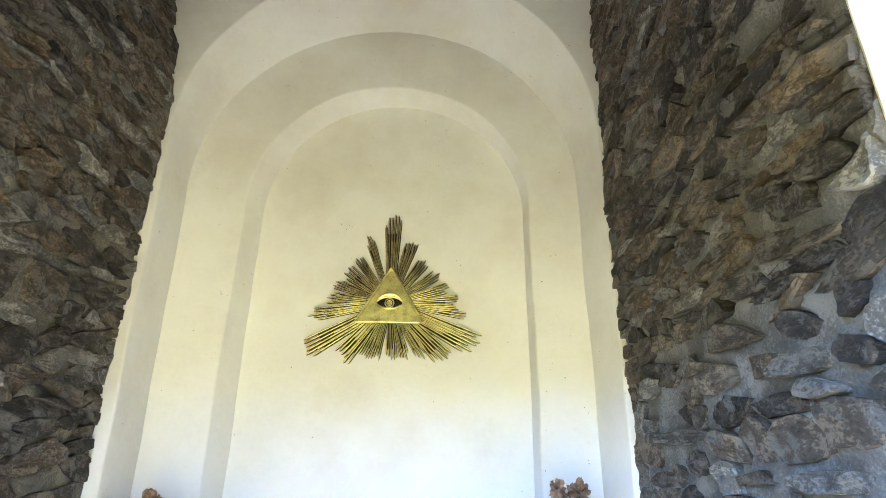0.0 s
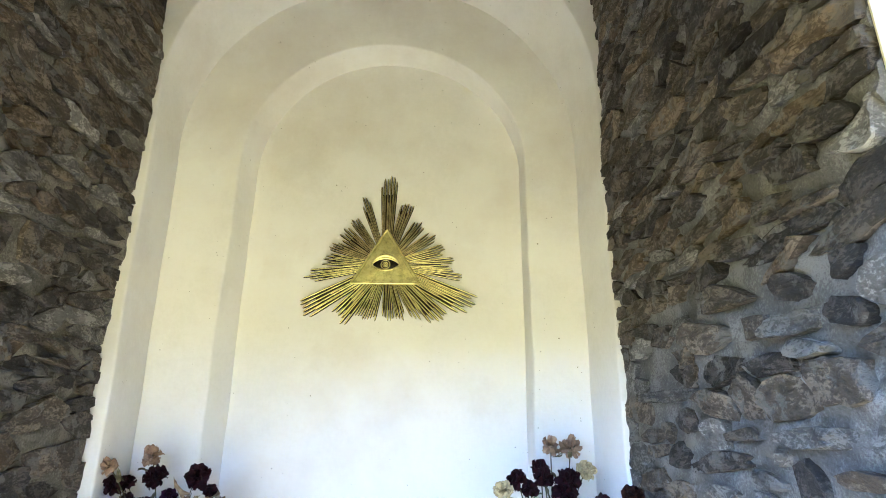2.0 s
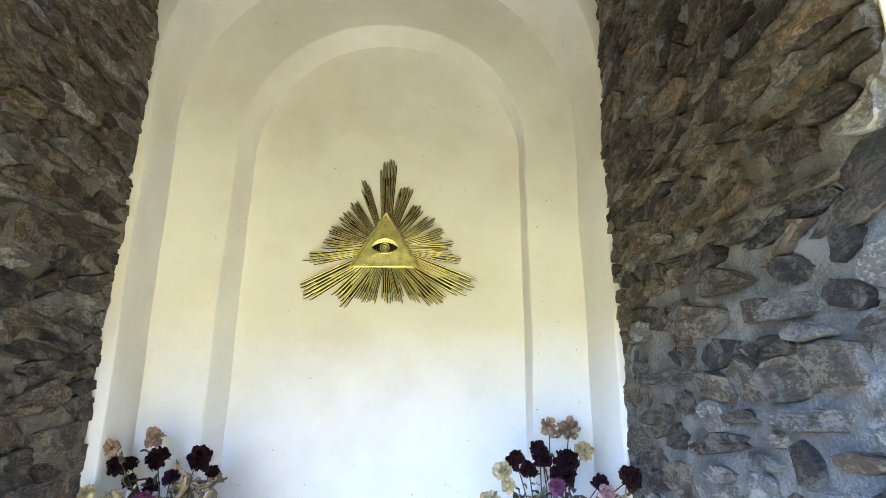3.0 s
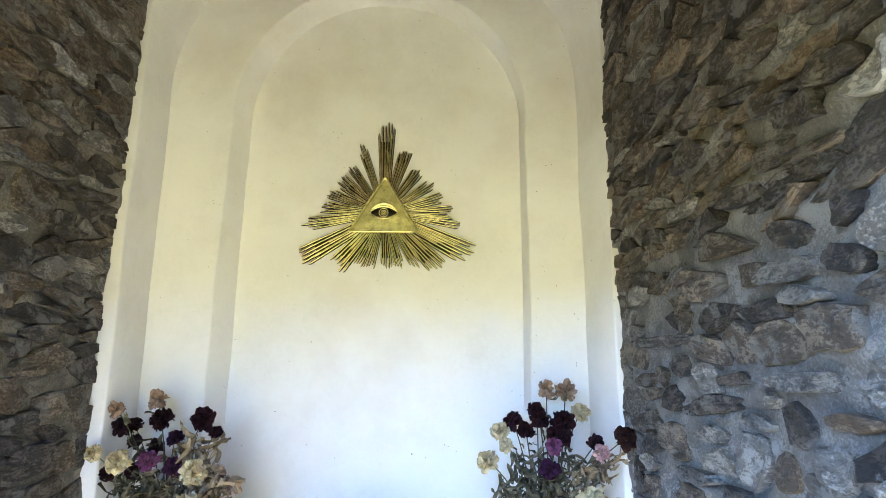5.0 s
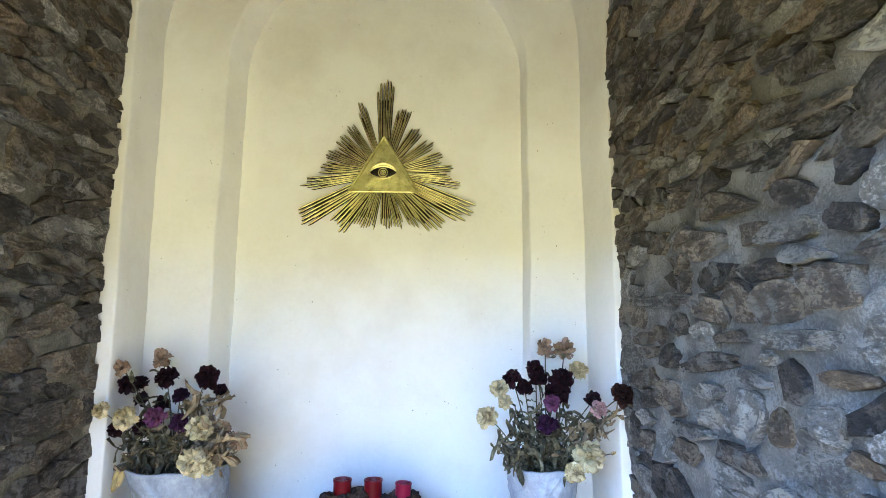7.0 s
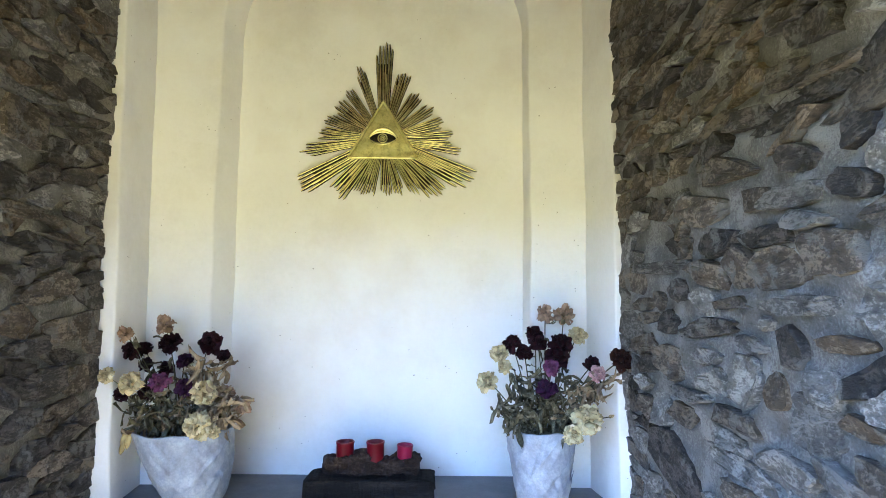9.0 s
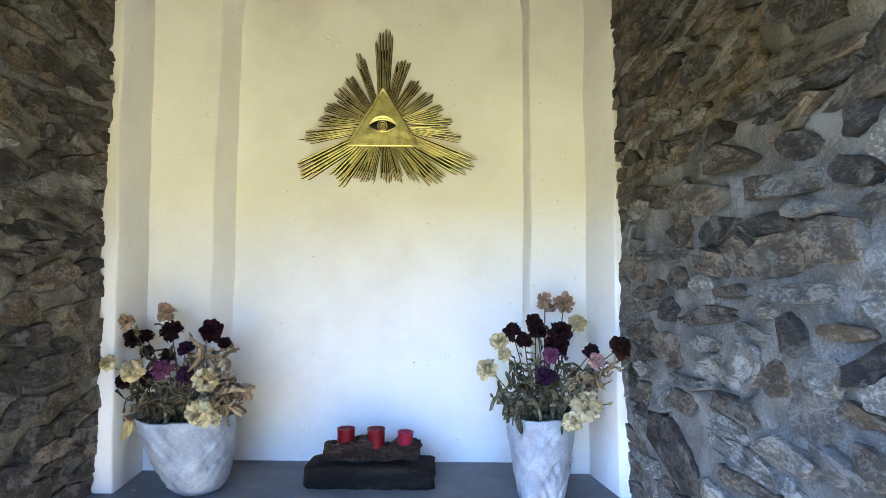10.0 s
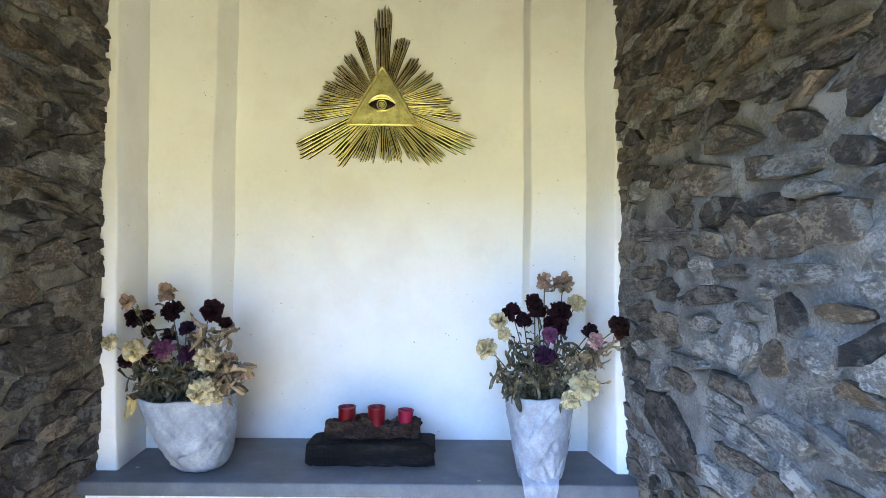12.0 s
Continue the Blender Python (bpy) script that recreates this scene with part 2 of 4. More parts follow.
def stone_wall(name, face, side, y0, y1, z0, z1, thick, keys, seed, mortar, tight, gaps):
    """A mortared rubble wall along y. side: +1 where the face looks to +x. keys: (y, z, half length, half height, tilt, look) of its large stones; above tight the joints are narrow; gaps: share of places where mortar alone shows."""
    rng = random.Random(seed)

    def bulge(y, z):
        return wobble((y, 0, z), 0.11, 0.010, seed) + wobble((y, 0, z), 0.035, 0.006, seed + 7) + wobble((y, 0, z), 0.4, 0.014, seed + 3)

    def surface(y, z):
        return face(z) + side * bulge(y, z)

    # seeds: the large known stones, then random ones in rough courses
    seeds = [(y, z, a, b, radians(t), look_, True) for y, z, a, b, t, look_ in keys]
    z = 0.72
    while z < z1:
        height = rng.uniform(0.028, 0.072) * (0.72 if z > max(tight, 1.7) else 1.0)
        y = y0 + rng.uniform(-0.08, 0.02)
        while y < y1 + 0.05:
            length = rng.uniform(0.05, 0.17) * (1.25 if z > tight else 1.0)
            cy, cz = y + length / 2, z + height / 2 + rng.uniform(-0.015, 0.015)
            free = all(((cy - s[0]) / (s[2] + 0.25 * length)) ** 2 + ((cz - s[1]) / (s[3] + 0.3 * height)) ** 2 > 1 for s in seeds if s[6])
            if free and y0 + 0.02 < cy < y1:
                # stone tones also carry shade: darker low on the left, high on the right
                look_ = rng.choices((0, 1, 2, 3), (4.5, 3.0, 1.6, 0.8) if side < 0 and z < tight else ((0.9, 3.2, 3.8, 1) if side < 0 else (1.8, 4.0, 2.2, 1)) if z > 1.75 else (0.2, 2.0, 5.5, 0.6))[0]
                seeds.append((cy, cz, length * 0.60, height * 0.66, radians(rng.gauss(0, 9)), look_, False))
            y += length + rng.uniform(0.0, 0.012)
        z += height * 0.97
    kept = [s[6] or rng.random() > gaps for s in seeds]
    prouds = []
    for s in seeds:
        calm = 1.0 if s[0] < y1 - 0.16 else 0.45
        prouds.append((rng.uniform(0.004, 0.017) + (0.005 if s[6] else 0)) * calm)
    S, P = np.array([s[:5] for s in seeds]), np.array(prouds) * np.array(kept)

    def nearest(y, z):
        """For rows of places: the stone that owns each, and how far out of it the place lies (1 at its rim)."""
        dy, dz = y[:, None] - S[None, :, 0], z[:, None] - S[None, :, 1]
        c, s = np.cos(S[:, 4]), np.sin(S[:, 4])
        d = np.abs((dy * c + dz * s) / S[:, 2]) ** 2.6 + np.abs((dz * c - dy * s) / S[:, 3]) ** 2.6
        k = np.argmin(d, axis=1)
        return k, d[np.arange(len(y)), k]

    # the mortar swells up to the rims of the stones and sinks between them
    bm = bmesh.new()
    ny, nz = round((y1 - y0) / 0.010), round((z1 - z0) / 0.010)
    ys = np.linspace(y0, y1, ny + 1)
    sheet = []
    for j in range(nz + 1):
        z = z0 + (z1 - z0) * j / nz
        k, d = nearest(ys, np.full(ny + 1, z))
        fill = P[k] * 0.35 * np.clip((3.6 - d) / 2.0, 0, 1) * np.clip((d - 0.5) / 0.8, 0, 1) - 0.008 * np.clip((1.1 - d) / 0.5, 0, 1)
        sheet.append([(surface(y, z) + side * (float(f) + wobble((y, 0, z), 0.028, 0.004, seed + 5)), y, z) for y, f in zip(ys.tolist(), fill)])
    rows = loft(bm, sheet, closed=False)
    outer = face(1.5) - side * thick
    bottom, top = [v.co.copy() for v in rows[0]], [v.co.copy() for v in rows[-1]]
    near, far = [r[0].co.copy() for r in rows], [r[-1].co.copy() for r in rows]
    for line in (bottom, top, near, far):
        loft(bm, [line, [(outer, p[1], p[2]) for p in line]], closed=False)
    loft(bm, [[(outer, y0, z0), (outer, y1, z0)], [(outer, y0, z1), (outer, y1, z1)]], closed=False)
    bmesh.ops.recalc_face_normals(bm, faces=bm.faces)
    wall = tagged(part(name, bm, mortar), kind="structure")

    reach_steps = np.arange(0.3, 1.5, 0.06)
    count, rest_verts, rest_faces, rest_looks = 0, [], [], []
    for k, (sy, sz, a, b, tilt, look_, known) in enumerate(seeds):
        if not kept[k]:
            continue
        corners, reaches = rng.choice((4, 5, 5, 6, 6, 7)), []
        turn0 = rng.uniform(0, 1)
        for i in range(corners):
            ang = 2 * math.pi * (i + turn0 + rng.uniform(-0.34, 0.34)) / corners
            u, v = a * math.cos(ang), b * math.sin(ang)
            dy, dz = u * math.cos(tilt) - v * math.sin(tilt), u * math.sin(tilt) + v * math.cos(tilt)
            who, d = nearest(sy + dy * reach_steps, sz + dz * reach_steps)
            stop = np.nonzero((who != k) | (d > (3.0 if sz > tight else 2.0)))[0]
            reach = reach_steps[stop[0] - 1] if len(stop) and stop[0] else 0.3 if len(stop) else 1.4
            reach = float(reach) * rng.uniform(0.92, 1.10)
            span = math.hypot(dy, dz)
            reach = max(0.3, reach - (rng.uniform(-0.003, 0.003) if sz > tight else rng.uniform(-0.002, 0.005)) / span)
            reaches.append((dy * reach, dz * reach))
        outline = []
        for (ay, az), (by, bz) in zip(reaches, reaches[1:] + reaches[:1]):
            for f in (0.0, 0.25, 0.5, 0.75):
                py, pz = ay + (by - ay) * f, az + (bz - az) * f
                pull = 1 + 0.10 * f * (1 - f) * 4 * rng.uniform(0.2, 1.0) + rng.uniform(-0.06, 0.06)
                outline.append((min(max(py * pull, y0 + 0.006 - sy), y1 + 0.02 - sy), pz * pull))
        proud = prouds[k]
        calm = 1.0 if sy < y1 - 0.16 else 0.4
        tip_y, tip_z = rng.uniform(-0.12, 0.12) * calm, rng.uniform(-0.22, 0.12) * calm
        step_y, step_h = rng.uniform(-0.5, 0.5) * a, rng.uniform(-0.006, 0.006) * calm
        bm = bmesh.new()
        rings = []
        base = face(sz)
        for scale, depth in ((1.04, -0.016), (1.0, 0.65), (0.965, 0.97), (0.78, 1.0), (0.55, 1.0), (0.25, 1.0)):
            ring = []
            for oy, oz in outline:
                py, pz = oy * scale, oz * scale
                d = depth if depth < 0 else proud * depth
                d += py * tip_y + pz * tip_z if depth > 0 else 0
                if depth >= 0.9:
                    d += wobble((sy + py, k, sz + pz), 0.05, 0.008 * calm, seed) + wobble((sy + py, k, sz + pz), 0.016, 0.005 * calm, seed)
                    d += step_h if py * 0.8 + pz > step_y else 0
                ring.append((surface(sy + py, sz + pz) - base + side * d, py, pz))
            rings.append(ring)
        loft(bm, rings[:2])
        cap = loft(bm, rings[1:])
        bm.faces.new(cap[-1])
        bmesh.ops.recalc_face_normals(bm, faces=bm.faces)
        if known or (0.98 < sz < 1.95 and sy < 1.62 and count < 300):
            stone = part("stone", bm, STONES[look_], wall, smooth=False)
            stone.location = (base, sy, sz)
            count += 1
        else:
            bm.verts.index_update()
            start = len(rest_verts)
            rest_verts.extend((v.co.x + base, v.co.y + sy, v.co.z + sz) for v in bm.verts)
            for f in bm.faces:
                rest_faces.append([start + v.index for v in f.verts])
                rest_looks.append(look_)
            bm.free()
    me = bpy.data.meshes.new("small_stones")
    me.from_pydata(rest_verts, [], rest_faces)
    for m in STONES:
        me.materials.append(m)
    for p, look_ in zip(me.polygons, rest_looks):
        p.material_index, p.use_smooth = look_, False
    rest = tagged(new("small_stones", me), kind="stuff")
    rest.parent = wall
    return wall


RIGHT_LOW = [
    (1.581, 1.611, 0.069, 0.018, 0, 1), (1.464, 1.621, 0.026, 0.034, 83, 1), (1.346, 1.644, 0.066, 0.020, 0, 2),
    (1.521, 1.575, 0.069, 0.013, -3, 1), (1.388, 1.569, 0.023, 0.045, -88, 2), (1.226, 1.567, 0.099, 0.024, -3, 2),
    (1.112, 1.613, 0.055, 0.014, 2, 1), (0.899, 1.616, 0.070, 0.013, -3, 0), (1.005, 1.583, 0.022, 0.010, -5, 0),
    (1.070, 1.549, 0.048, 0.012, 5, 0), (0.948, 1.553, 0.039, 0.028, -2, 2), (0.823, 1.564, 0.044, 0.012, 3, 3),
    (1.408, 1.473, 0.041, 0.063, -88, 1), (1.572, 1.460, 0.071, 0.028, -6, 2), (1.224, 1.509, 0.054, 0.014, -4, 0),
    (1.200, 1.456, 0.027, 0.049, 77, 0),
]
RIGHT_FOOT = [
    (1.087, 1.478, 0.048, 0.050, 76, 0), (0.991, 1.477, 0.026, 0.025, -88, 3), (0.876, 1.497, 0.049, 0.022, -7, 0),
    (0.773, 1.521, 0.044, 0.026, -30, 2), (0.806, 1.457, 0.067, 0.014, 0, 3), (1.329, 1.415, 0.112, 0.014, -1, 0),
    (1.371, 1.367, 0.085, 0.021, 3, 1), (1.130, 1.405, 0.079, 0.018, 4, 1), (1.452, 1.234, 0.147, 0.069, 20, 2),
    (1.175, 1.352, 0.076, 0.022, 5, 0), (1.132, 1.314, 0.137, 0.018, 5, 0), (0.978, 1.357, 0.091, 0.020, -2, 0),
    (0.828, 1.366, 0.077, 0.021, 15, 0), (0.786, 1.398, 0.042, 0.021, 12, 1), (1.214, 1.194, 0.084, 0.032, 0, 0),
    (1.117, 1.264, 0.082, 0.016, -1, 1),
]
RIGHT_MIDDLE = [
    (1.127, 1.867, 0.111, 0.031, 11, 1), (0.906, 1.844, 0.060, 0.022, 16, 2), (0.758, 1.846, 0.027, 0.025, 14, 2),
    (0.906, 1.781, 0.059, 0.016, 4, 0), (0.772, 1.776, 0.039, 0.018, 12, 2), (1.163, 1.726, 0.083, 0.028, 5, 2),
    (0.996, 1.728, 0.070, 0.015, 0, 2), (0.809, 1.701, 0.070, 0.034, 2, 1), (0.968, 1.674, 0.074, 0.029, 3, 1),
    (1.218, 1.811, 0.112, 0.037, 6, 1), (0.868, 1.735, 0.056, 0.015, 10, 0), (1.021, 1.800, 0.042, 0.023, 3, 1),
    (1.021, 1.936, 0.066, 0.016, 7, 2), (0.820, 1.945, 0.100, 0.013, 7, 1), (1.200, 2.083, 0.073, 0.021, 0, 2),
    (1.432, 1.704, 0.182, 0.015, 0, 0),
]
RIGHT_HIGH = [
    (1.047, 2.209, 0.063, 0.028, -4, 2), (0.855, 2.023, 0.080, 0.025, 13, 2), (0.758, 2.039, 0.082, 0.028, 14, 2),
    (0.730, 2.123, 0.119, 0.014, 12, 1), (1.203, 2.532, 0.052, 0.046, -10, 2), (1.077, 2.541, 0.044, 0.043, 1, 2),
    (0.930, 2.360, 0.036, 0.020, 10, 2), (0.924, 2.166, 0.050, 0.021, 12, 1), (1.536, 2.617, 0.063, 0.047, 0, 2),
    (1.588, 2.432, 0.084, 0.045, 7, 1), (1.097, 2.126, 0.060, 0.020, 6, 1), (0.714, 2.234, 0.085, 0.012, 29, 1),
    (0.810, 2.208, 0.078, 0.012, -5, 1), (1.413, 2.501, 0.090, 0.040, 0, 1),
]
LEFT_HIGH = [
    (1.424, 2.064, 0.081, 0.051, -1, 1), (1.508, 1.951, 0.052, 0.029, 27, 2), (1.529, 2.027, 0.051, 0.021, 4, 2),
    (1.373, 1.908, 0.054, 0.045, 11, 2), (1.409, 2.359, 0.065, 0.052, 36, 1), (1.247, 2.488, 0.124, 0.032, -25, 1),
    (1.342, 2.494, 0.076, 0.024, -4, 2), (1.551, 2.359, 0.046, 0.041, 32, 1), (1.294, 2.234, 0.071, 0.043, 36, 0),
    (1.524, 2.241, 0.038, 0.030, 22, 1), (1.291, 2.034, 0.021, 0.045, 6, 2), (1.401, 1.790, 0.027, 0.036, 6, 3),
    (1.504, 1.720, 0.059, 0.021, 9, 2), (1.661, 1.740, 0.074, 0.016, 5, 2), (1.526, 1.885, 0.086, 0.036, 9, 0),
    (1.368, 2.713, 0.066, 0.036, 65, 1),
]
LEFT_LOW = [
    (1.587, 1.531, 0.069, 0.036, 0, 1), (1.456, 1.492, 0.103, 0.030, 8, 2), (1.625, 1.305, 0.083, 0.040, 10, 1),
    (1.623, 1.240, 0.072, 0.037, 12, 2), (1.440, 1.157, 0.060, 0.050, 20, 2), (1.463, 1.314, 0.064, 0.028, 15, 2),
    (1.530, 1.642, 0.121, 0.034, 5, 1),
]
stone_wall("wall_east", right_face, -1, FRONT_Y, 1.80, 0.0, 3.9, 0.45, RIGHT_LOW + RIGHT_FOOT + RIGHT_MIDDLE + RIGHT_HIGH, 21, MORTAR, 1.85, 0.06)
stone_wall("wall_west", left_face, 1, FRONT_Y, 1.80, 0.0, 3.9, 0.45, LEFT_HIGH + LEFT_LOW, 42, BROWN_MORTAR, 0.0, 0.04)

# white facade with a round-arched entrance, and an unseen hood added over it
bm = bmesh.new()
prof = [(x, z) for x, z in arch_profile(-0.24, 0.80, 2.35, z0=0.0)]
n = len(prof)
rim = []
for i, (x, z) in enumerate(prof):
    if i < 44 or i >= n - 44:
        rim.append((-1.5 if x < -0.24 else 1.02, z))
    else:
        k = (i - 44) / (n - 89)
        rim.append((-1.5 + 2.52 * k, z + (3.9 - z) * min(1.0, 6 * k, 6 * (1 - k))))
loft(bm, [[(x, FRONT_Y - 0.004, z) for x, z in rim], [(x, FRONT_Y - 0.004, z) for x, z in prof], [(x, FRONT_Y - 0.001, z) for x, z in prof]], closed=False)
bmesh.ops.recalc_face_normals(bm, faces=bm.faces)
tagged(part("wall_south", bm, FACADE, smooth=False), kind="structure")
bm = bmesh.new()
box(bm, (-1.6, 0.6, 3.8), (1.1, 2.5, 3.95))
tagged(part("ceiling", bm, FACADE, smooth=False), kind="structure")
bm = bmesh.new()
box(bm, (-1.6, 0.634, 3.25), (1.1, 0.72, 3.95))
tagged(part("wall_gable", bm, FACADE, smooth=False), kind="structure")
# unseen hood: its eave cuts the skylight, its pale underside bounces light in
HOOD_OUT, HOOD_EAVE = 0.33, 2.04
bm = bmesh.new()
loft(bm, [[(x, 0.66, z), (x, HOOD_OUT, z - 3.6 + HOOD_EAVE)] for x, z in ((-1.9, 3.6), (0.56, 3.6), (0.56, 3.68), (-1.9, 3.68), (-1.9, 3.6))], closed=False)
bmesh.ops.recalc_face_normals(bm, faces=bm.faces)
tagged(part("light_hood", bm, FACADE, smooth=False), kind="structure")

# unseen dark block on the right, added to keep low sky off the left wall
bm = bmesh.new()
box(bm, (2.3, -9.0, -0.01), (2.8, 0.6, 4.0))
tagged(part("wall_yard", bm, STONES[2], smooth=False), kind="structure")
# unseen low block on the left, added to cut ground bounce
bm = bmesh.new()
box(bm, (-2.6, -9.0, -0.01), (-2.2, 0.6, 1.15))
tagged(part("wall_terrace", bm, STONES[2], smooth=False), kind="structure")
# unseen left cheek of the added hood, keeps side light out
bm = bmesh.new()
loft(bm, [[(-1.12, 0.66, 3.6), (-1.12, HOOD_OUT, HOOD_EAVE), (-1.12, 0.66, HOOD_EAVE)], [(-1.16, 0.66, 3.6), (-1.16, HOOD_OUT, HOOD_EAVE), (-1.16, 0.66, HOOD_EAVE)]])
bm.verts.ensure_lookup_table()
bm.faces.new(bm.verts[:3])
bm.faces.new(bm.verts[3:])
bmesh.ops.recalc_face_normals(bm, faces=bm.faces)
tagged(part("light_hood_cheek", bm, FACADE, smooth=False), kind="structure")

# ---- altar slab ----
bm = bmesh.new()
box(bm, (-1.20, EDGE_Y, SHELF_Z - 0.041), (0.75, 2.13, SHELF_Z), 0.006, 2)
altar = tagged(part("altar_slab", bm, SLATE), "smooth grey slate altar slab set in the niche", "altar")

# ---- gilded emblem on the wall ----
GOLD = material("old_gilding", [(0.34, 0.29, 0.11), (0.80, 0.73, 0.29), (0.95, 0.89, 0.46)], 30.0, 0.28, 0.92, 0.5, 160, relief=0.002, spread=0.3)
# same gilding toned down: dim reflections of the upper rays put into colour
SHADED_GOLD = material("shaded_gilding", [(0.16, 0.13, 0.07), (0.66, 0.57, 0.27), (0.88, 0.79, 0.43)], 34.0, 0.30, 0.85, 0.5, 160, relief=0.002, spread=0.28)

# near-black bronze: patina plus the shade of recesses, put into the colour
PATINA_SHADE = material("bronze_patina_shade", [(0.008, 0.006, 0.003), (0.024, 0.019, 0.009), (0.07, 0.055, 0.025)], 40.0, 0.55, 0.6, 0.4, 150, relief=0.002)


def tube(bm, points, radius, sides=8, flat=1.0, taper=True):
    """A rod along points; flat squeezes it in y."""
    rings = []
    pts = [Vector(p) for p in points]
    for i, p in enumerate(pts):
        way = (pts[min(i + 1, len(pts) - 1)] - pts[max(i - 1, 0)]).normalized()
        side = way.cross(Vector((0.13, 1, 0.07))).normalized()
        up = side.cross(way).normalized()
        r = radius(i / (len(pts) - 1)) if callable(radius) else radius
        rings.append([p + side * math.cos(2 * math.pi * k / sides) * r + up * math.sin(2 * math.pi * k / sides) * r * flat for k in range(sides)])
    rows = loft(bm, rings)
    bm.faces.new(rows[0])
    bm.faces.new(list(reversed(rows[-1])))


def ray(bm, start, end, width, y, height, blunt):
    """One half-round ray from start to end, as (x, z), with a worn point, proud of the wall."""
    way = (Vector(end) - Vector(start)).normalized()
    across = Vector((-way.y, way.x))
    length = (Vector(end) - Vector(start)).length
    rings = []
    for r, w in ((0, 0.8), (length * 0.5, 0.92), (length - blunt, 1.0), (length - blunt * 0.45, 0.8), (length - blunt * 0.12, 0.45), (length, 0.12)):
        ring = []
        for u, h in ((-1, 0.0), (-0.92, 0.45), (-0.5, 0.88), (0, 1.0), (0.5, 0.88), (0.92, 0.45), (1, 0.0)):
            p = Vector(start) + way * r + across * (u * width * w / 2)
            ring.append((p.x, -(y * (1 if u * u < 1 else 0.3) + h * height * (0.35 + 0.65 * w)), p.y))
        rings.append(ring)
    rows = loft(bm, rings, closed=False)
    bm.faces.new(rows[-1])


emblem = tagged(new("wall_emblem"), "gilded triangle relief with an eye and rays on white plaster", "emblem")
emblem.location = (-0.214, BACK_Y - 0.006, 2.210)
K = 0.00080
# bundles of rays: direction, reach and half width at the tips, number of rays
BUNDLES = [
    (90, 474, 42, 7), (109.6, 384, 22, 4), (126, 308, 22, 4), (143, 284, 34, 6), (160, 300, 25, 5), (174.5, 326, 30, 5), (-171, 396, 30, 5),
    (-150, 475, 48, 7), (-129.5, 370, 46, 7), (-115, 304, 20, 4), (-104, 290, 26, 5), (-86, 284, 26, 5), (-73, 296, 22, 4), (-57, 330, 30, 5),
    (-45, 402, 44, 7), (-26, 480, 56, 8), (-8.5, 382, 22, 4), (2, 342, 28, 5), (16.5, 298, 27, 5), (33.5, 280, 28, 5), (53, 290, 30, 5), (72.6, 372, 32, 5),
]
rng = random.Random(5)


def add_ray(turn, start, end, width, y, mat):
    c, s_ = math.cos(turn), math.sin(turn)
    bm = bmesh.new()
    ray(bm, *[(c * u - s_ * v, s_ * u + c * v) for u, v in (start, end)], width, y, width * 0.95, rng.uniform(0.014, 0.022))
    bmesh.ops.recalc_face_normals(bm, faces=bm.faces)
    # flanks and tips painted dark, for patina and the shade between rays
    for i, f in enumerate(bm.faces):
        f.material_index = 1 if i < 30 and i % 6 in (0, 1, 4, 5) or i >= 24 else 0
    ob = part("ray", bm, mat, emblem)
    ob.data.materials.append(PATINA_SHADE)


for direction, reach, half, count in BUNDLES:
    # upper rays get the copy with their dark reflections painted in
    mat = SHADED_GOLD if 30 < direction < 165 else GOLD
    turn = radians(direction)
    count = count if count < 6 else count - 1
    pitch = 2 * half / (count - 1) * K
    for i in range(count):
        k = 2 * i / (count - 1) - 1
        long = K * reach * rng.uniform(0.88, 1.0) * (1 - 0.05 * abs(k))
        add_ray(turn, (K * 70, k * half * 0.42 * K), (long, k * half * K * 0.92 + rng.uniform(-0.1, 0.1) * pitch), pitch * rng.uniform(0.56, 0.68), rng.uniform(0.001, 0.003), mat)
    # added dark plate that paints the shaded gaps between the rays
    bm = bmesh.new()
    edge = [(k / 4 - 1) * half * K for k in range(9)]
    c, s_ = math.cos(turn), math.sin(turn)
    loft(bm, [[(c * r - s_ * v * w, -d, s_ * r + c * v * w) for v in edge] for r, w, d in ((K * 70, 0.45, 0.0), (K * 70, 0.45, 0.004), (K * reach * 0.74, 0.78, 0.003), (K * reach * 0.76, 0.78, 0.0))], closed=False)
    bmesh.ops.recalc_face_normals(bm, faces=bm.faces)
    part("ray_gap_shade", bm, PATINA_SHADE, emblem, "dark bronze backing that shades the gaps between the rays")
    for i in range(count - 1):
        if rng.random() < 0.3:
            continue
        k = 2 * (i + 0.5) / (count - 1) - 1
        long = K * reach * rng.uniform(0.60, 0.84)
        add_ray(turn, (K * 70, k * half * 0.42 * K), (long, k * half * K * 0.78), pitch * rng.uniform(0.38, 0.52), rng.uniform(0.006, 0.010), mat)

TRI = [(-158 * K, -93 * K), (160 * K, -95 * K), (0.0, 170 * K)]
bm = bmesh.new()
cx, cz = 0.0, -0.012
N = 18


def tri_ring(f, y):
    out = []
    for (ax, az), (bx, bz) in zip(TRI, TRI[1:] + TRI[:1]):
        for i in range(N):
            x, z = ax + (bx - ax) * i / N, az + (bz - az) * i / N
            out.append((cx + (x - cx) * f, y + wobble((x * f, 0, z * f), 0.03, 0.0015, 8), cz + (z - cz) * f))
    return out


rows = loft(bm, [tri_ring(1.0, 0.0), tri_ring(1.0, -0.018), tri_ring(0.86, -0.0165), tri_ring(0.6, -0.0175), tri_ring(0.3, -0.0185), tri_ring(0.06, -0.0185)])
bm.faces.new(rows[-1])
bmesh.ops.recalc_face_normals(bm, faces=bm.faces)
plate = part("triangle_plate", bm, GOLD, emblem, "smooth gilded triangle")
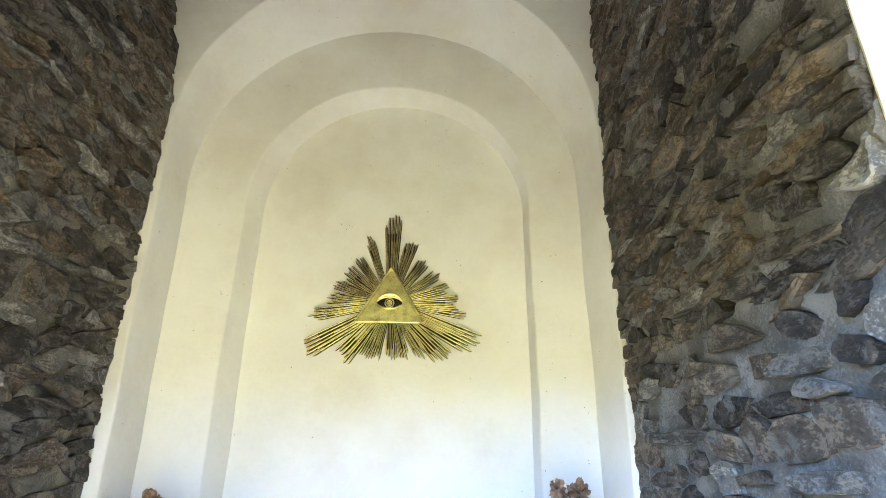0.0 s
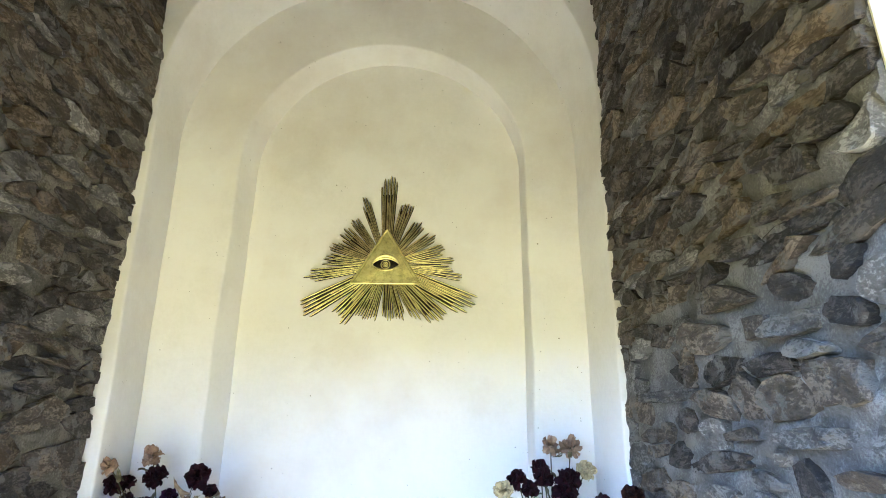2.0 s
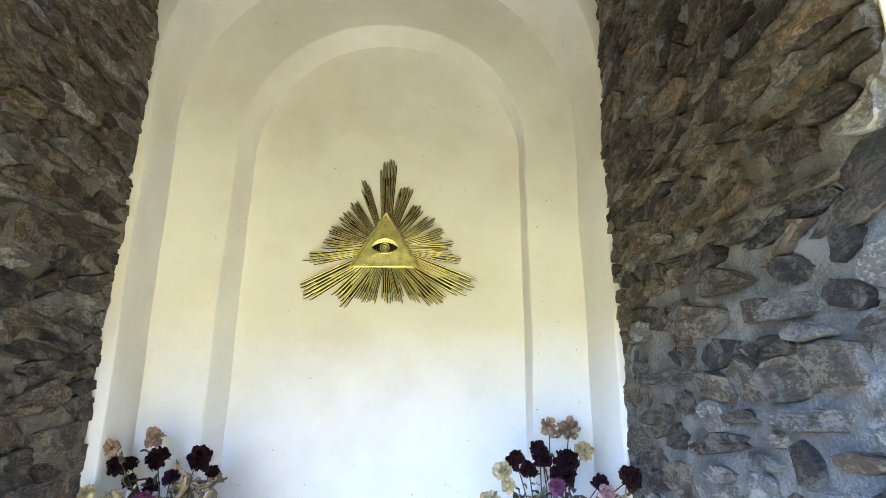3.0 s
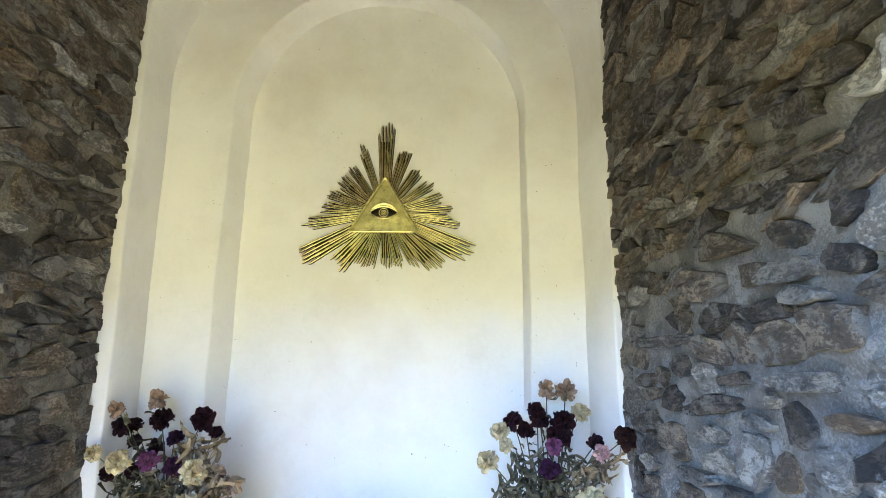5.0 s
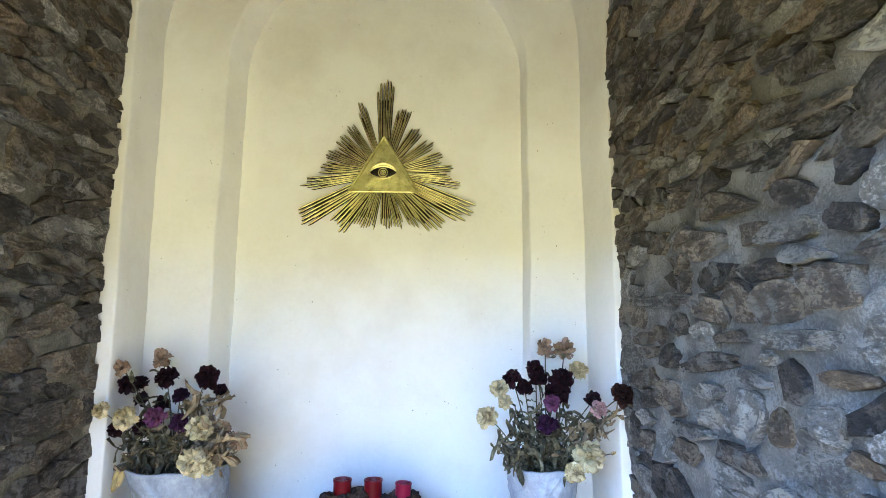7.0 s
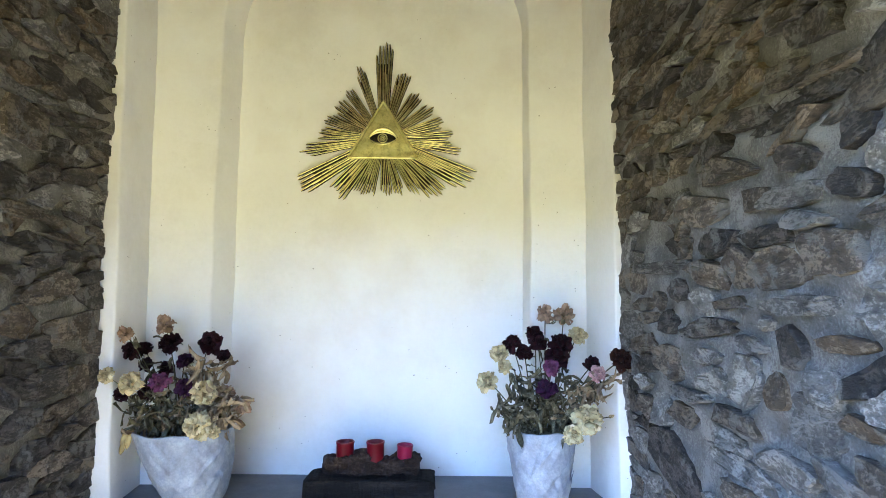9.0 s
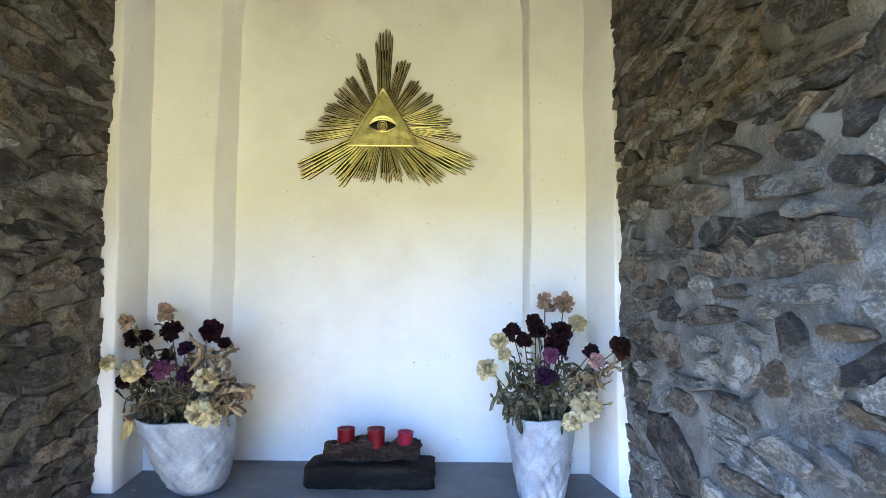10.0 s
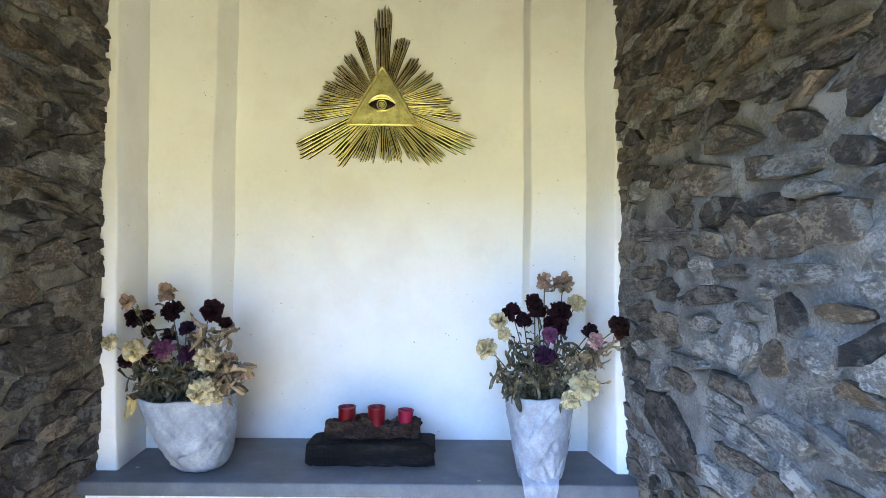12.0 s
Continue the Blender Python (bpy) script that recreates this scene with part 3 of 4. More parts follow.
for (ax, az), (bx, bz) in zip(TRI, TRI[1:] + TRI[:1]):
    bm = bmesh.new()
    tube(bm, [(ax + (bx - ax) * i / 10, -0.019 + wobble((i, ax, az), 1.3, 0.001), az + (bz - az) * i / 10) for i in range(11)], 0.0052, 8)
    part("rim", bm, GOLD, plate)
# the eye: lids, ball and rings of the iris
EX, EZ, EW, EH = 0.0, -0.005, 0.050, 0.0235
bm = bmesh.new()
rings = []
for f in (1.0, 0.8, 0.55, 0.3, 0.05):
    rings.append([(EX + EW * f * math.cos(t), -0.018 - 0.010 * (1 - f * f), EZ + EH * f * math.sin(t) * abs(math.sin(t)) ** 0.25) for t in [2 * math.pi * i / 32 for i in range(32)]])
rows = loft(bm, rings)
bm.faces.new(rows[-1])
bmesh.ops.recalc_face_normals(bm, faces=bm.faces)
# dark ball colour stands for the shade in the eye's hollow
part("eyeball", bm, PATINA_SHADE, plate)
for sign, lift, r in ((1, 1.0, 0.0045), (1, 1.45, 0.0075), (-1, 0.98, 0.0045)):
    bm = bmesh.new()
    tube(bm, [(EX + EW * (1.02 + 0.10 * (lift - 1)) * k, -0.021 - 0.004 * (1 - k * k), EZ + sign * EH * lift * (1 - k * k) ** 0.8 + 0.002) for k in [i / 10 - 1 for i in range(21)]], lambda f, r=r: r * (0.35 + 0.65 * math.sin(math.pi * f)), 8)
    part("eyelid", bm, GOLD, plate)
for radius, thick in ((0.0165, 0.0022), (0.0095, 0.002), (0.004, 0.003)):
    bm = bmesh.new()
    tube(bm, [(EX + radius * math.cos(2 * math.pi * i / 28), -0.0285, EZ + radius * math.sin(2 * math.pi * i / 28)) for i in range(29)], thick, 6)
    part("iris_ring", bm, GOLD, plate)

# ---- charred log with three candle cups ----
CHAR = material("charred_beam", [(0.004, 0.0035, 0.003), (0.011, 0.009, 0.008), (0.04, 0.032, 0.027)], 9.0, 0.85, 0, 0.8, 90, relief=0.008, stretch=(0.5, 3, 3), spread=0.3)
BARK = material("dark_bark", [(0.008, 0.005, 0.004), (0.026, 0.016, 0.013), (0.11, 0.075, 0.055)], 14.0, 0.75, 0, 1.0, 110, relief=0.01, stretch=(0.6, 2, 2), spread=0.28)

for m in (CHAR, BARK):
    m.node_tree.nodes["Principled BSDF"].inputs["Specular IOR Level"].default_value = 0.15


def rough_block(x0, x1, y0, y1, z0, z1, round_, rough, size, seed, nx=36):
    bm = bmesh.new()
    rings = []
    for i in range(nx + 1):
        f = i / nx
        end = 1 - 0.10 * max(0, abs(2 * f - 1) - 0.93) / 0.07
        x = x0 + (x1 - x0) * f
        ring = []
        for k in range(28):
            a = 2 * math.pi * (k + 0.5) / 28
            c, s_ = math.cos(a), math.sin(a)
            y = (y0 + y1) / 2 + (y1 - y0) / 2 * end * math.copysign(abs(c) ** round_, c)
            z = (z0 + z1) / 2 + (z1 - z0) / 2 * end * math.copysign(abs(s_) ** round_, s_)
            d = wobble((x * 0.5, y, z), size, rough, seed) + wobble((x, y * 2, z * 2), size * 0.35, rough * 0.5, seed + 2)
            ring.append((x + (wobble((y, z, f), 0.02, rough * 1.2, seed) if i in (0, nx) else 0), y + d * c, max(z0, z + d * s_)))
        rings.append(ring)
    rows = loft(bm, rings)
    for r in (rows[0], rows[-1]):
        bm.faces.new(r)
    bmesh.ops.recalc_face_normals(bm, faces=bm.faces)
    return bm


LOG_X = -0.214
holder = tagged(new("candle_log"), "blackened wooden beam with a bark log on the slate altar", "candle holder")
holder.location = (LOG_X, 1.885, SHELF_Z)
part("beam", rough_block(-0.2, 0.2, -0.066, 0.066, 0.0, 0.068, 0.13, 0.006, 0.03, 3, 60), CHAR, holder, smooth=False)
part("bark_log", rough_block(-0.152, 0.150, -0.012, 0.056, 0.0665, 0.122, 0.45, 0.021, 0.03, 6, 60), BARK, holder, "rough dark brown bark log", smooth=False)


def red_plastic(name, colour):
    mat = material(name, [tuple(c * 0.8 for c in colour), colour], 12.0, 0.28, 0, 0.1, 60, relief=0.001)
    mat.node_tree.nodes["Principled BSDF"].inputs["Transmission Weight"].default_value = 0.35
    return mat


RED_CUPS = [red_plastic("red_plastic", (0.20, 0.004, 0.013)), red_plastic("pink_red_plastic", (0.36, 0.010, 0.055))]
WAX = material("candle_wax", [(0.22, 0.015, 0.015), (0.30, 0.03, 0.03)], 20, 0.5, 0, 0.1, 80)


def cup(x, y, z, mat, r, h, tilt, label):
    thing = tagged(new("candle_cup"), label, "candle", "candle cups on the log")
    thing.matrix_basis = pose(x, y, z, 0, tilt, 0)
    prof = [(0.001, 0.0), (r * 0.93, 0.0), (r * 0.96, 0.003), (r * 0.985, h * 0.88), (r * 1.03, h * 0.91), (r * 1.045, h * 0.95), (r * 1.03, h), (r * 0.93, h), (r * 0.9, h * 0.93), (r * 0.8, 0.006), (0.001, 0.006)]
    bm = bmesh.new()
    loft(bm, [[(a * math.cos(2 * math.pi * k / 36), a * math.sin(2 * math.pi * k / 36), b) for k in range(36)] for a, b in prof])
    bmesh.ops.recalc_face_normals(bm, faces=bm.faces)
    part("shell", bm, mat, thing)
    bm = bmesh.new()
    loft(bm, [[(a * math.cos(2 * math.pi * k / 28), a * math.sin(2 * math.pi * k / 28), b) for k in range(28)] for a, b in ((r * 0.8, 0.008), (r * 0.86, h * 0.45), (r * 0.3, h * 0.44), (0.001, h * 0.43))])
    part("wax", bm, WAX, thing, "red candle wax")


cup(-0.300, 1.907, 1.102, RED_CUPS[0], 0.0285, 0.063, 0, "small red plastic votive candle cup standing on the bark log")
cup(-0.203, 1.907, 1.102, RED_CUPS[0], 0.0285, 0.063, 0, "small red plastic votive candle cup standing on the bark log")
cup(-0.110, 1.898, 1.099, RED_CUPS[1], 0.025, 0.059, 3, "pinkish red plastic votive candle cup, slightly tilted on the log")

# ---- flower pots wrapped in white fleece ----
def fleece_material():
    """Thin crumpled fleece: sharp creases catch the light."""
    mat = material("white_fleece", [(0.19, 0.207, 0.245), (0.28, 0.30, 0.345), (0.42, 0.445, 0.49)], 16.0, 0.5, 0, 0.4, 150, relief=0.003, spread=0.2)
    tree = mat.node_tree
    bsdf = tree.nodes["Principled BSDF"]
    coord = tree.nodes.new("ShaderNodeTexCoord")
    mapping = tree.nodes.new("ShaderNodeMapping")
    mapping.inputs["Rotation"].default_value = (0.4, 0.6, 0.3)
    mapping.inputs["Scale"].default_value = (1.0, 1.0, 0.55)
    tree.links.new(coord.outputs["Object"], mapping.inputs["Vector"])
    warp = tree.nodes.new("ShaderNodeTexNoise")
    warp.inputs["Scale"].default_value = 9.0
    tree.links.new(mapping.outputs[0], warp.inputs["Vector"])
    moved = tree.nodes.new("ShaderNodeVectorMath")
    moved.operation = "MULTIPLY_ADD"
    tree.links.new(warp.outputs["Color"], moved.inputs[0])
    moved.inputs[1].default_value = (0.06, 0.06, 0.06)
    tree.links.new(mapping.outputs[0], moved.inputs[2])
    big, small = tree.nodes.new("ShaderNodeTexVoronoi"), tree.nodes.new("ShaderNodeTexVoronoi")
    big.inputs["Scale"].default_value, small.inputs["Scale"].default_value = 15.0, 38.0
    for n in (big, small):
        tree.links.new(moved.outputs[0], n.inputs["Vector"])
    crease = tree.nodes.new("ShaderNodeMath")
    crease.operation = "MULTIPLY_ADD"
    tree.links.new(small.outputs["Distance"], crease.inputs[0])
    crease.inputs[1].default_value = 0.4
    tree.links.new(big.outputs["Distance"], crease.inputs[2])
    b = tree.nodes.new("ShaderNodeBump")
    b.inputs["Strength"].default_value, b.inputs["Distance"].default_value = 0.5, 0.012
    tree.links.new(crease.outputs[0], b.inputs["Height"])
    tree.links.new(bsdf.inputs["Normal"].links[0].from_socket, b.inputs["Normal"])
    tree.links.new(b.outputs[0], bsdf.inputs["Normal"])
    return mat


FLEECE = fleece_material()
FLEECE.node_tree.nodes["Principled BSDF"].inputs["Subsurface Weight"].default_value = 0.05
FLEECE.node_tree.nodes["Principled BSDF"].inputs["Subsurface Radius"].default_value = (0.02, 0.02, 0.02)


def wrapped_pot(label, low, high, r_low, r_high, height, belly, seed):
    """A pot wrapped in crumpled fleece: low and high are the centres of foot and mouth."""
    thing = tagged(new("wrapped_flower_pot"), label, "flower pot", "wrapped flower pots on the altar")
    thing.location = (low[0], low[1], SHELF_Z)
    rng = random.Random(round(seed * 10))
    lines = [(rng.uniform(0, 2 * math.pi), rng.uniform(0, 1), rng.uniform(0.35, 2.4) * rng.choice((1, 1, -1)), rng.uniform(0.03, 0.10), rng.uniform(0.25, 0.6), rng.uniform(-0.045, 0.06)) for _ in range(46)]

    def creases(a, f):
        """Sharp straight folds that run slantwise over the wrap and die out at their ends."""
        total = 0.0
        for a0, f0, slope, wide, long, deep in lines:
            u = (a - a0 + math.pi) % (2 * math.pi) - math.pi
            across = abs(u * 0.5 - (f - f0) * slope * 0.5)
            along = abs(f - f0)
            if across < wide and along < long:
                total += deep * (1 - across / wide) * (1 - along / long)
        return total

    bm = bmesh.new()
    rings = []
    rows_, cols = 56, 144
    for j in range(rows_ + 1):
        f = j / rows_
        z = height * f
        r = r_low + (r_high - r_low) * f ** belly
        px, py = (high[0] - low[0]) * f, (high[1] - low[1]) * f
        ring = []
        for k in range(cols):
            a = 2 * math.pi * k / cols
            b_ = a + 1.1 * f
            p = Vector((math.cos(b_) * 1.7, math.sin(b_) * 1.7, f * 0.9))
            ridge = 1 - 2 * abs(noise.noise(p * 1.5 + Vector((seed, 0, 0))))
            fold = 0.35 * (1 - 2 * abs(noise.noise(p * 3.3 + Vector((0, seed, 0)))))
            crease = 0.25 * (1 - 2 * abs(noise.noise(p * 6.5 + Vector((0, 0, seed)))))
            d = (ridge * 0.6 + fold + crease) * r * 0.05 + creases(a, f) * 0.12
            lift = 0.003 * noise.noise(Vector((math.cos(a) * 2.2, math.sin(a) * 2.2, seed))) * f * 2
            ring.append((px + (r + d) * math.cos(a), py + (r + d) * math.sin(a), max(0.002, z + lift)))
        rings.append(ring)
    inner = [[(x * s_ + (high[0] - low[0]) * (1 - s_), y * s_ + (high[1] - low[1]) * (1 - s_), z - drop) for x, y, z in rings[-1]] for s_, drop in ((0.97, -0.002), (0.93, 0.01), (0.85, 0.05), (0.05, 0.05))]
    rows = loft(bm, rings + inner)
    bm.faces.new(rows[0])
    bm.faces.new(rows[-1])
    bmesh.ops.recalc_face_normals(bm, faces=bm.faces)
    part("fleece_wrap", bm, FLEECE, thing)
    # a second turn of the fleece, with a slanting free edge
    bm = bmesh.new()
    strip = []
    for k in range(50):
        top = rows_ * (0.12 + 0.40 * (k / 49) ** 0.8)
        column = []
        for j in range(19):
            g = top * j / 18
            low_, f = int(g), g - int(g)
            p, q = Vector(rings[low_][(92 + k) % cols]), Vector(rings[min(low_ + 1, rows_)][(92 + k) % cols])
            p = p.lerp(q, f)
            middle = Vector(((high[0] - low[0]) * g / rows_, (high[1] - low[1]) * g / rows_, p.z))
            out = (p - middle).normalized()
            column.append(p + out * (0.002 + 0.003 * (j / 18) ** 3 + 0.001 * math.sin(k * 0.7 + j * 0.3)))
        strip.append(column)
    loft(bm, strip, closed=False)
    bmesh.ops.recalc_face_normals(bm, faces=bm.faces)
    part("fleece_overlap", bm, FLEECE, thing)
    return thing


pot_left = wrapped_pot("flower pot loosely wrapped in bulging white fleece, on the altar", (-0.728, 1.81), (-0.783, 1.825), 0.032, 0.142, 0.226, 0.36, 2.0)
pot_right = wrapped_pot("slim flower pot wrapped in crumpled white fleece, at the altar's edge", (0.300, 1.745), (0.308, 1.785), 0.058, 0.102, 0.240, 0.80, 7.0)
# a loose tail of the wrap that hangs over the edge of the slab
bm = bmesh.new()
rings = []
for j in range(13):
    f = j / 12
    y, z = (1.712 - 0.033 * min(1, f * 3), 0.03 * (1 - f * 3) + 0.003) if f < 0.34 else (1.679 - 0.004 * math.sin(f * 7), 0.003 - (f - 0.33) * 0.085)
    half = 0.056 - 0.014 * f
    rings.append([(-0.006 + half * (2 * i / 12 - 1), y - 1.745 - 0.005 * abs(math.sin(i * 1.1 + f)), z) for i in range(13)])
loft(bm, rings, closed=False)
part("wrap_tail", bm, FLEECE, pot_right)

# ---- dried flowers ----
def petal_material(name, lo, mid, hi, rough=0.75):
    mat = material(name, [lo, mid, hi], 45.0, rough, 0, 0.4, 260, 0.25, 0.002, spread=0.28)
    mat.node_tree.nodes["Principled BSDF"].inputs["Specular IOR Level"].default_value = 0.15
    return mat


BURGUNDY = petal_material("burgundy_petals", (0.005, 0.002, 0.003), (0.016, 0.003, 0.006), (0.037, 0.007, 0.013))
PURPLE = petal_material("purple_petals", (0.011, 0.003, 0.013), (0.030, 0.007, 0.027), (0.066, 0.018, 0.051))
MAUVE = petal_material("mauve_petals", (0.072, 0.018, 0.048), (0.156, 0.042, 0.102), (0.252, 0.132, 0.162))
PINK = petal_material("pale_pink_petals", (0.28, 0.14, 0.13), (0.46, 0.26, 0.25), (0.60, 0.42, 0.36))
CREAM = petal_material("cream_petals", (0.30, 0.215, 0.10), (0.56, 0.455, 0.25), (0.73, 0.63, 0.40))
TAN = petal_material("withered_tan_petals", (0.16, 0.10, 0.065), (0.32, 0.21, 0.14), (0.46, 0.33, 0.23))
RUST = petal_material("rust_brown_petals", (0.009, 0.004, 0.004), (0.028, 0.010, 0.008), (0.065, 0.024, 0.016))
LEAF = petal_material("dried_grey_green_leaf", (0.018, 0.015, 0.008), (0.085, 0.075, 0.044), (0.33, 0.30, 0.21))
DRY_LEAF = petal_material("dried_tan_leaf", (0.13, 0.09, 0.05), (0.28, 0.21, 0.13), (0.42, 0.34, 0.23))
YELLOW_LEAF = petal_material("dried_yellow_leaf", (0.20, 0.14, 0.05), (0.38, 0.29, 0.13), (0.48, 0.40, 0.22))
STEM = petal_material("dried_stem", (0.035, 0.035, 0.018), (0.09, 0.085, 0.045), (0.16, 0.15, 0.09))


def petal(bm, base, way, side, length, width, curl, ruffle, rng):
    """One crumpled petal or leaf from base along way, its edge ruffled."""
    up = side.cross(way).normalized()
    shift = rng.uniform(0, 50)
    rings = []
    for j in range(5):
        v = j / 4
        bend = curl * v * v
        w = width * (math.sin(math.pi * min(1.0, 0.10 + 0.80 * v)) ** 0.7) * (1.0 if v < 1 else 0.75)
        ring = []
        for i in range(5):
            u = i / 2 - 1
            n_ = noise.noise(Vector((u * 1.7 + shift, v * 2.3, shift))) * ruffle * (0.3 + v)
            cup_ = 0.28 * width * u * u
            ring.append(base + way * (length * v * (1 - 0.25 * abs(bend))) + side * (u * w / 2) + up * (length * bend * 0.6 + cup_ + n_ * width) + way * (noise.noise(Vector((u * 3 + shift, 9, v))) * ruffle * length * 0.35 * v))
        rings.append(ring)
    loft(bm, rings, closed=False)


def flower_head(radius, style, rng):
    """Petals round +z: style 'full' is a ruffled ball, 'rose' a cup with a flat top, 'wilted' open and drooping."""
    bm = bmesh.new()
    rings = {"full": ((5, 12), (8, 35), (10, 58), (11, 82), (9, 108)), "rose": ((5, 10), (7, 30), (9, 55), (9, 78), (6, 98)), "wilted": ((4, 15), (5, 50), (6, 85), (6, 115)), "bud": ((5, 4), (6, 10))}[style]
    for k, (count, lean) in enumerate(rings):
        for i in range(count):
            a = 2 * math.pi * (i + rng.uniform(-0.35, 0.35)) / count + k * 0.7
            t = radians(lean + rng.uniform(-14, 14))
            way = Vector((math.cos(a) * math.sin(t), math.sin(a) * math.sin(t), math.cos(t)))
            side = Vector((-math.sin(a), math.cos(a), 0)) + Vector((rng.uniform(-0.3, 0.3), rng.uniform(-0.3, 0.3), rng.uniform(-0.3, 0.3)))
            side = (side - way * side.dot(way)).normalized()
            length = radius * rng.uniform(0.85, 1.12) * (1.15 if style == "wilted" else 1.0) * (1.6 if style == "bud" else 1.0)
            petal(bm, Vector((0, 0, -radius * 0.25)) + way * radius * 0.08, way, side, length, radius * rng.uniform(0.65, 0.95), rng.uniform(-0.5, 0.45), 0.38 if style != "bud" else 0.12, rng)
    return bm


def bouquet(label, mouth, blooms, rng, leaf_mats, extra):
    """Dried flowers that spread from a pot's mouth; blooms: place, radius, petals, style."""
    thing = tagged(new("dried_bouquet"), label, "dried flowers", "dried bouquets in the pots")
    root = Vector(mouth)
    thing.location = root

    def leaf(at, parent, mat, size):
        bm = bmesh.new()
        a = rng.uniform(0, 2 * math.pi)
        way = Vector((math.cos(a), math.sin(a) * 0.8 - 0.25, rng.uniform(-0.9, 0.5))).normalized()
        side = way.cross(Vector((rng.uniform(-0.6, 0.6), rng.uniform(-0.6, 0.6), 1))).normalized()
        petal(bm, Vector((0, 0, 0)), way, side, size, size * rng.uniform(0.16, 0.34), rng.uniform(-1.6, 1.4), 0.9, rng)
        ob = part("leaf", bm, mat, parent)
        ob.location = at

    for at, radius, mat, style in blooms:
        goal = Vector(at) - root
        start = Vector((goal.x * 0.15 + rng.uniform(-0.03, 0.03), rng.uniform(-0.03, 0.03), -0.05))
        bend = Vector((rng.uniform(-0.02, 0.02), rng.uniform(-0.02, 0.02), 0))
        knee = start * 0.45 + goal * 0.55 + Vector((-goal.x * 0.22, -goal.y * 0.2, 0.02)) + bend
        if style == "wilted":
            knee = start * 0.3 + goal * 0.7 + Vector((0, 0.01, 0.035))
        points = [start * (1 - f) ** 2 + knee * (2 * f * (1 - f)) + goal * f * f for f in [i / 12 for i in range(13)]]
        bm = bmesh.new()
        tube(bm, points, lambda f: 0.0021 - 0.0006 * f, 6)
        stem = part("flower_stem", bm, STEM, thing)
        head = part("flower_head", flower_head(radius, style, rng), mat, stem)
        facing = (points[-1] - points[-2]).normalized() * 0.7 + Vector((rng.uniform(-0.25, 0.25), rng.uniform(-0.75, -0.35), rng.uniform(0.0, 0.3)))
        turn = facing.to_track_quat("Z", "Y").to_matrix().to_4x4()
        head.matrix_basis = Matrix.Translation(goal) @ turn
        bm = bmesh.new()
        for i in range(5):
            a = 2 * math.pi * i / 5
            way = Vector((math.cos(a) * 0.75, math.sin(a) * 0.75, 0.45)).normalized()
            petal(bm, Vector((0, 0, -radius * 0.42)), way, Vector((-math.sin(a), math.cos(a), 0)), radius * 0.7, radius * 0.3, -0.4, 0.2, rng)
        sepals = part("sepals", bm, leaf_mats[0], stem)
        sepals.matrix_basis = head.matrix_basis
        for i in range(rng.choice((6, 7, 8))):
            k = rng.choice((4, 5, 5, 6, 6, 7, 8, 9, 10))
            leaf(points[k] + Vector((0, -0.004, 0)), stem, rng.choice(leaf_mats), rng.uniform(0.022, 0.055))
    for x, y, z, tan in extra:
        goal = Vector((x, y, z)) - root
        start = Vector((goal.x * 0.2, 0, -0.04))
        points = [start + (goal - start) * f + Vector((0, 0, 0.03 * math.sin(math.pi * f))) for f in [i / 8 for i in range(9)]]
        bm = bmesh.new()
        tube(bm, points, lambda f: 0.0018 - 0.0008 * f, 5)
        stem = part("leaf_stalk", bm, STEM, thing)
        for i in range(26):
            mat = DRY_LEAF if tan else rng.choice(leaf_mats)
            p = points[rng.choice((3, 4, 5, 6, 7, 8))]
            leaf(p + Vector((rng.uniform(-0.012, 0.012), rng.uniform(-0.012, 0.012), rng.uniform(-0.012, 0.012))), stem, mat, rng.uniform(0.028, 0.062) * (1.2 if tan else 1.0))
    return thing


rng = random.Random(11)
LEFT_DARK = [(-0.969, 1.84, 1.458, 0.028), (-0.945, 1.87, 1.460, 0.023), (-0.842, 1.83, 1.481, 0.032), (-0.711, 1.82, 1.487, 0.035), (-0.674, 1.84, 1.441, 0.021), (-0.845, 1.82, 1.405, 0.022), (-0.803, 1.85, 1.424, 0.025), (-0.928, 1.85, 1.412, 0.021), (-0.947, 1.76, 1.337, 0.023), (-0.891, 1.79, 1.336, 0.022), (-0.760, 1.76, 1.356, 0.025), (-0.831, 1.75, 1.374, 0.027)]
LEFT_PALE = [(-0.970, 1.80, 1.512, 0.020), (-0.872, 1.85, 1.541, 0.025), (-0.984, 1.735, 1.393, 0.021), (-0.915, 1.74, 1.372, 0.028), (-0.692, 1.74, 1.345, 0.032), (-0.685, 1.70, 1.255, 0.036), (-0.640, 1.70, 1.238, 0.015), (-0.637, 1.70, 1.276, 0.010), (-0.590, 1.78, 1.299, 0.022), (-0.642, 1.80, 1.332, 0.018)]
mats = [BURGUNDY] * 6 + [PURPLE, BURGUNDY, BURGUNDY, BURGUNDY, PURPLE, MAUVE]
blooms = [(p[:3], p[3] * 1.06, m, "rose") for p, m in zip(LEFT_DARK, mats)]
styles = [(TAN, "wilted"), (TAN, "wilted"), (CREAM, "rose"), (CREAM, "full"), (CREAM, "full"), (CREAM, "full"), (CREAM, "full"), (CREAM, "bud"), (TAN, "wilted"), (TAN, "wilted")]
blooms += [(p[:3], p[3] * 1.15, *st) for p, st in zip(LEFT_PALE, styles)]
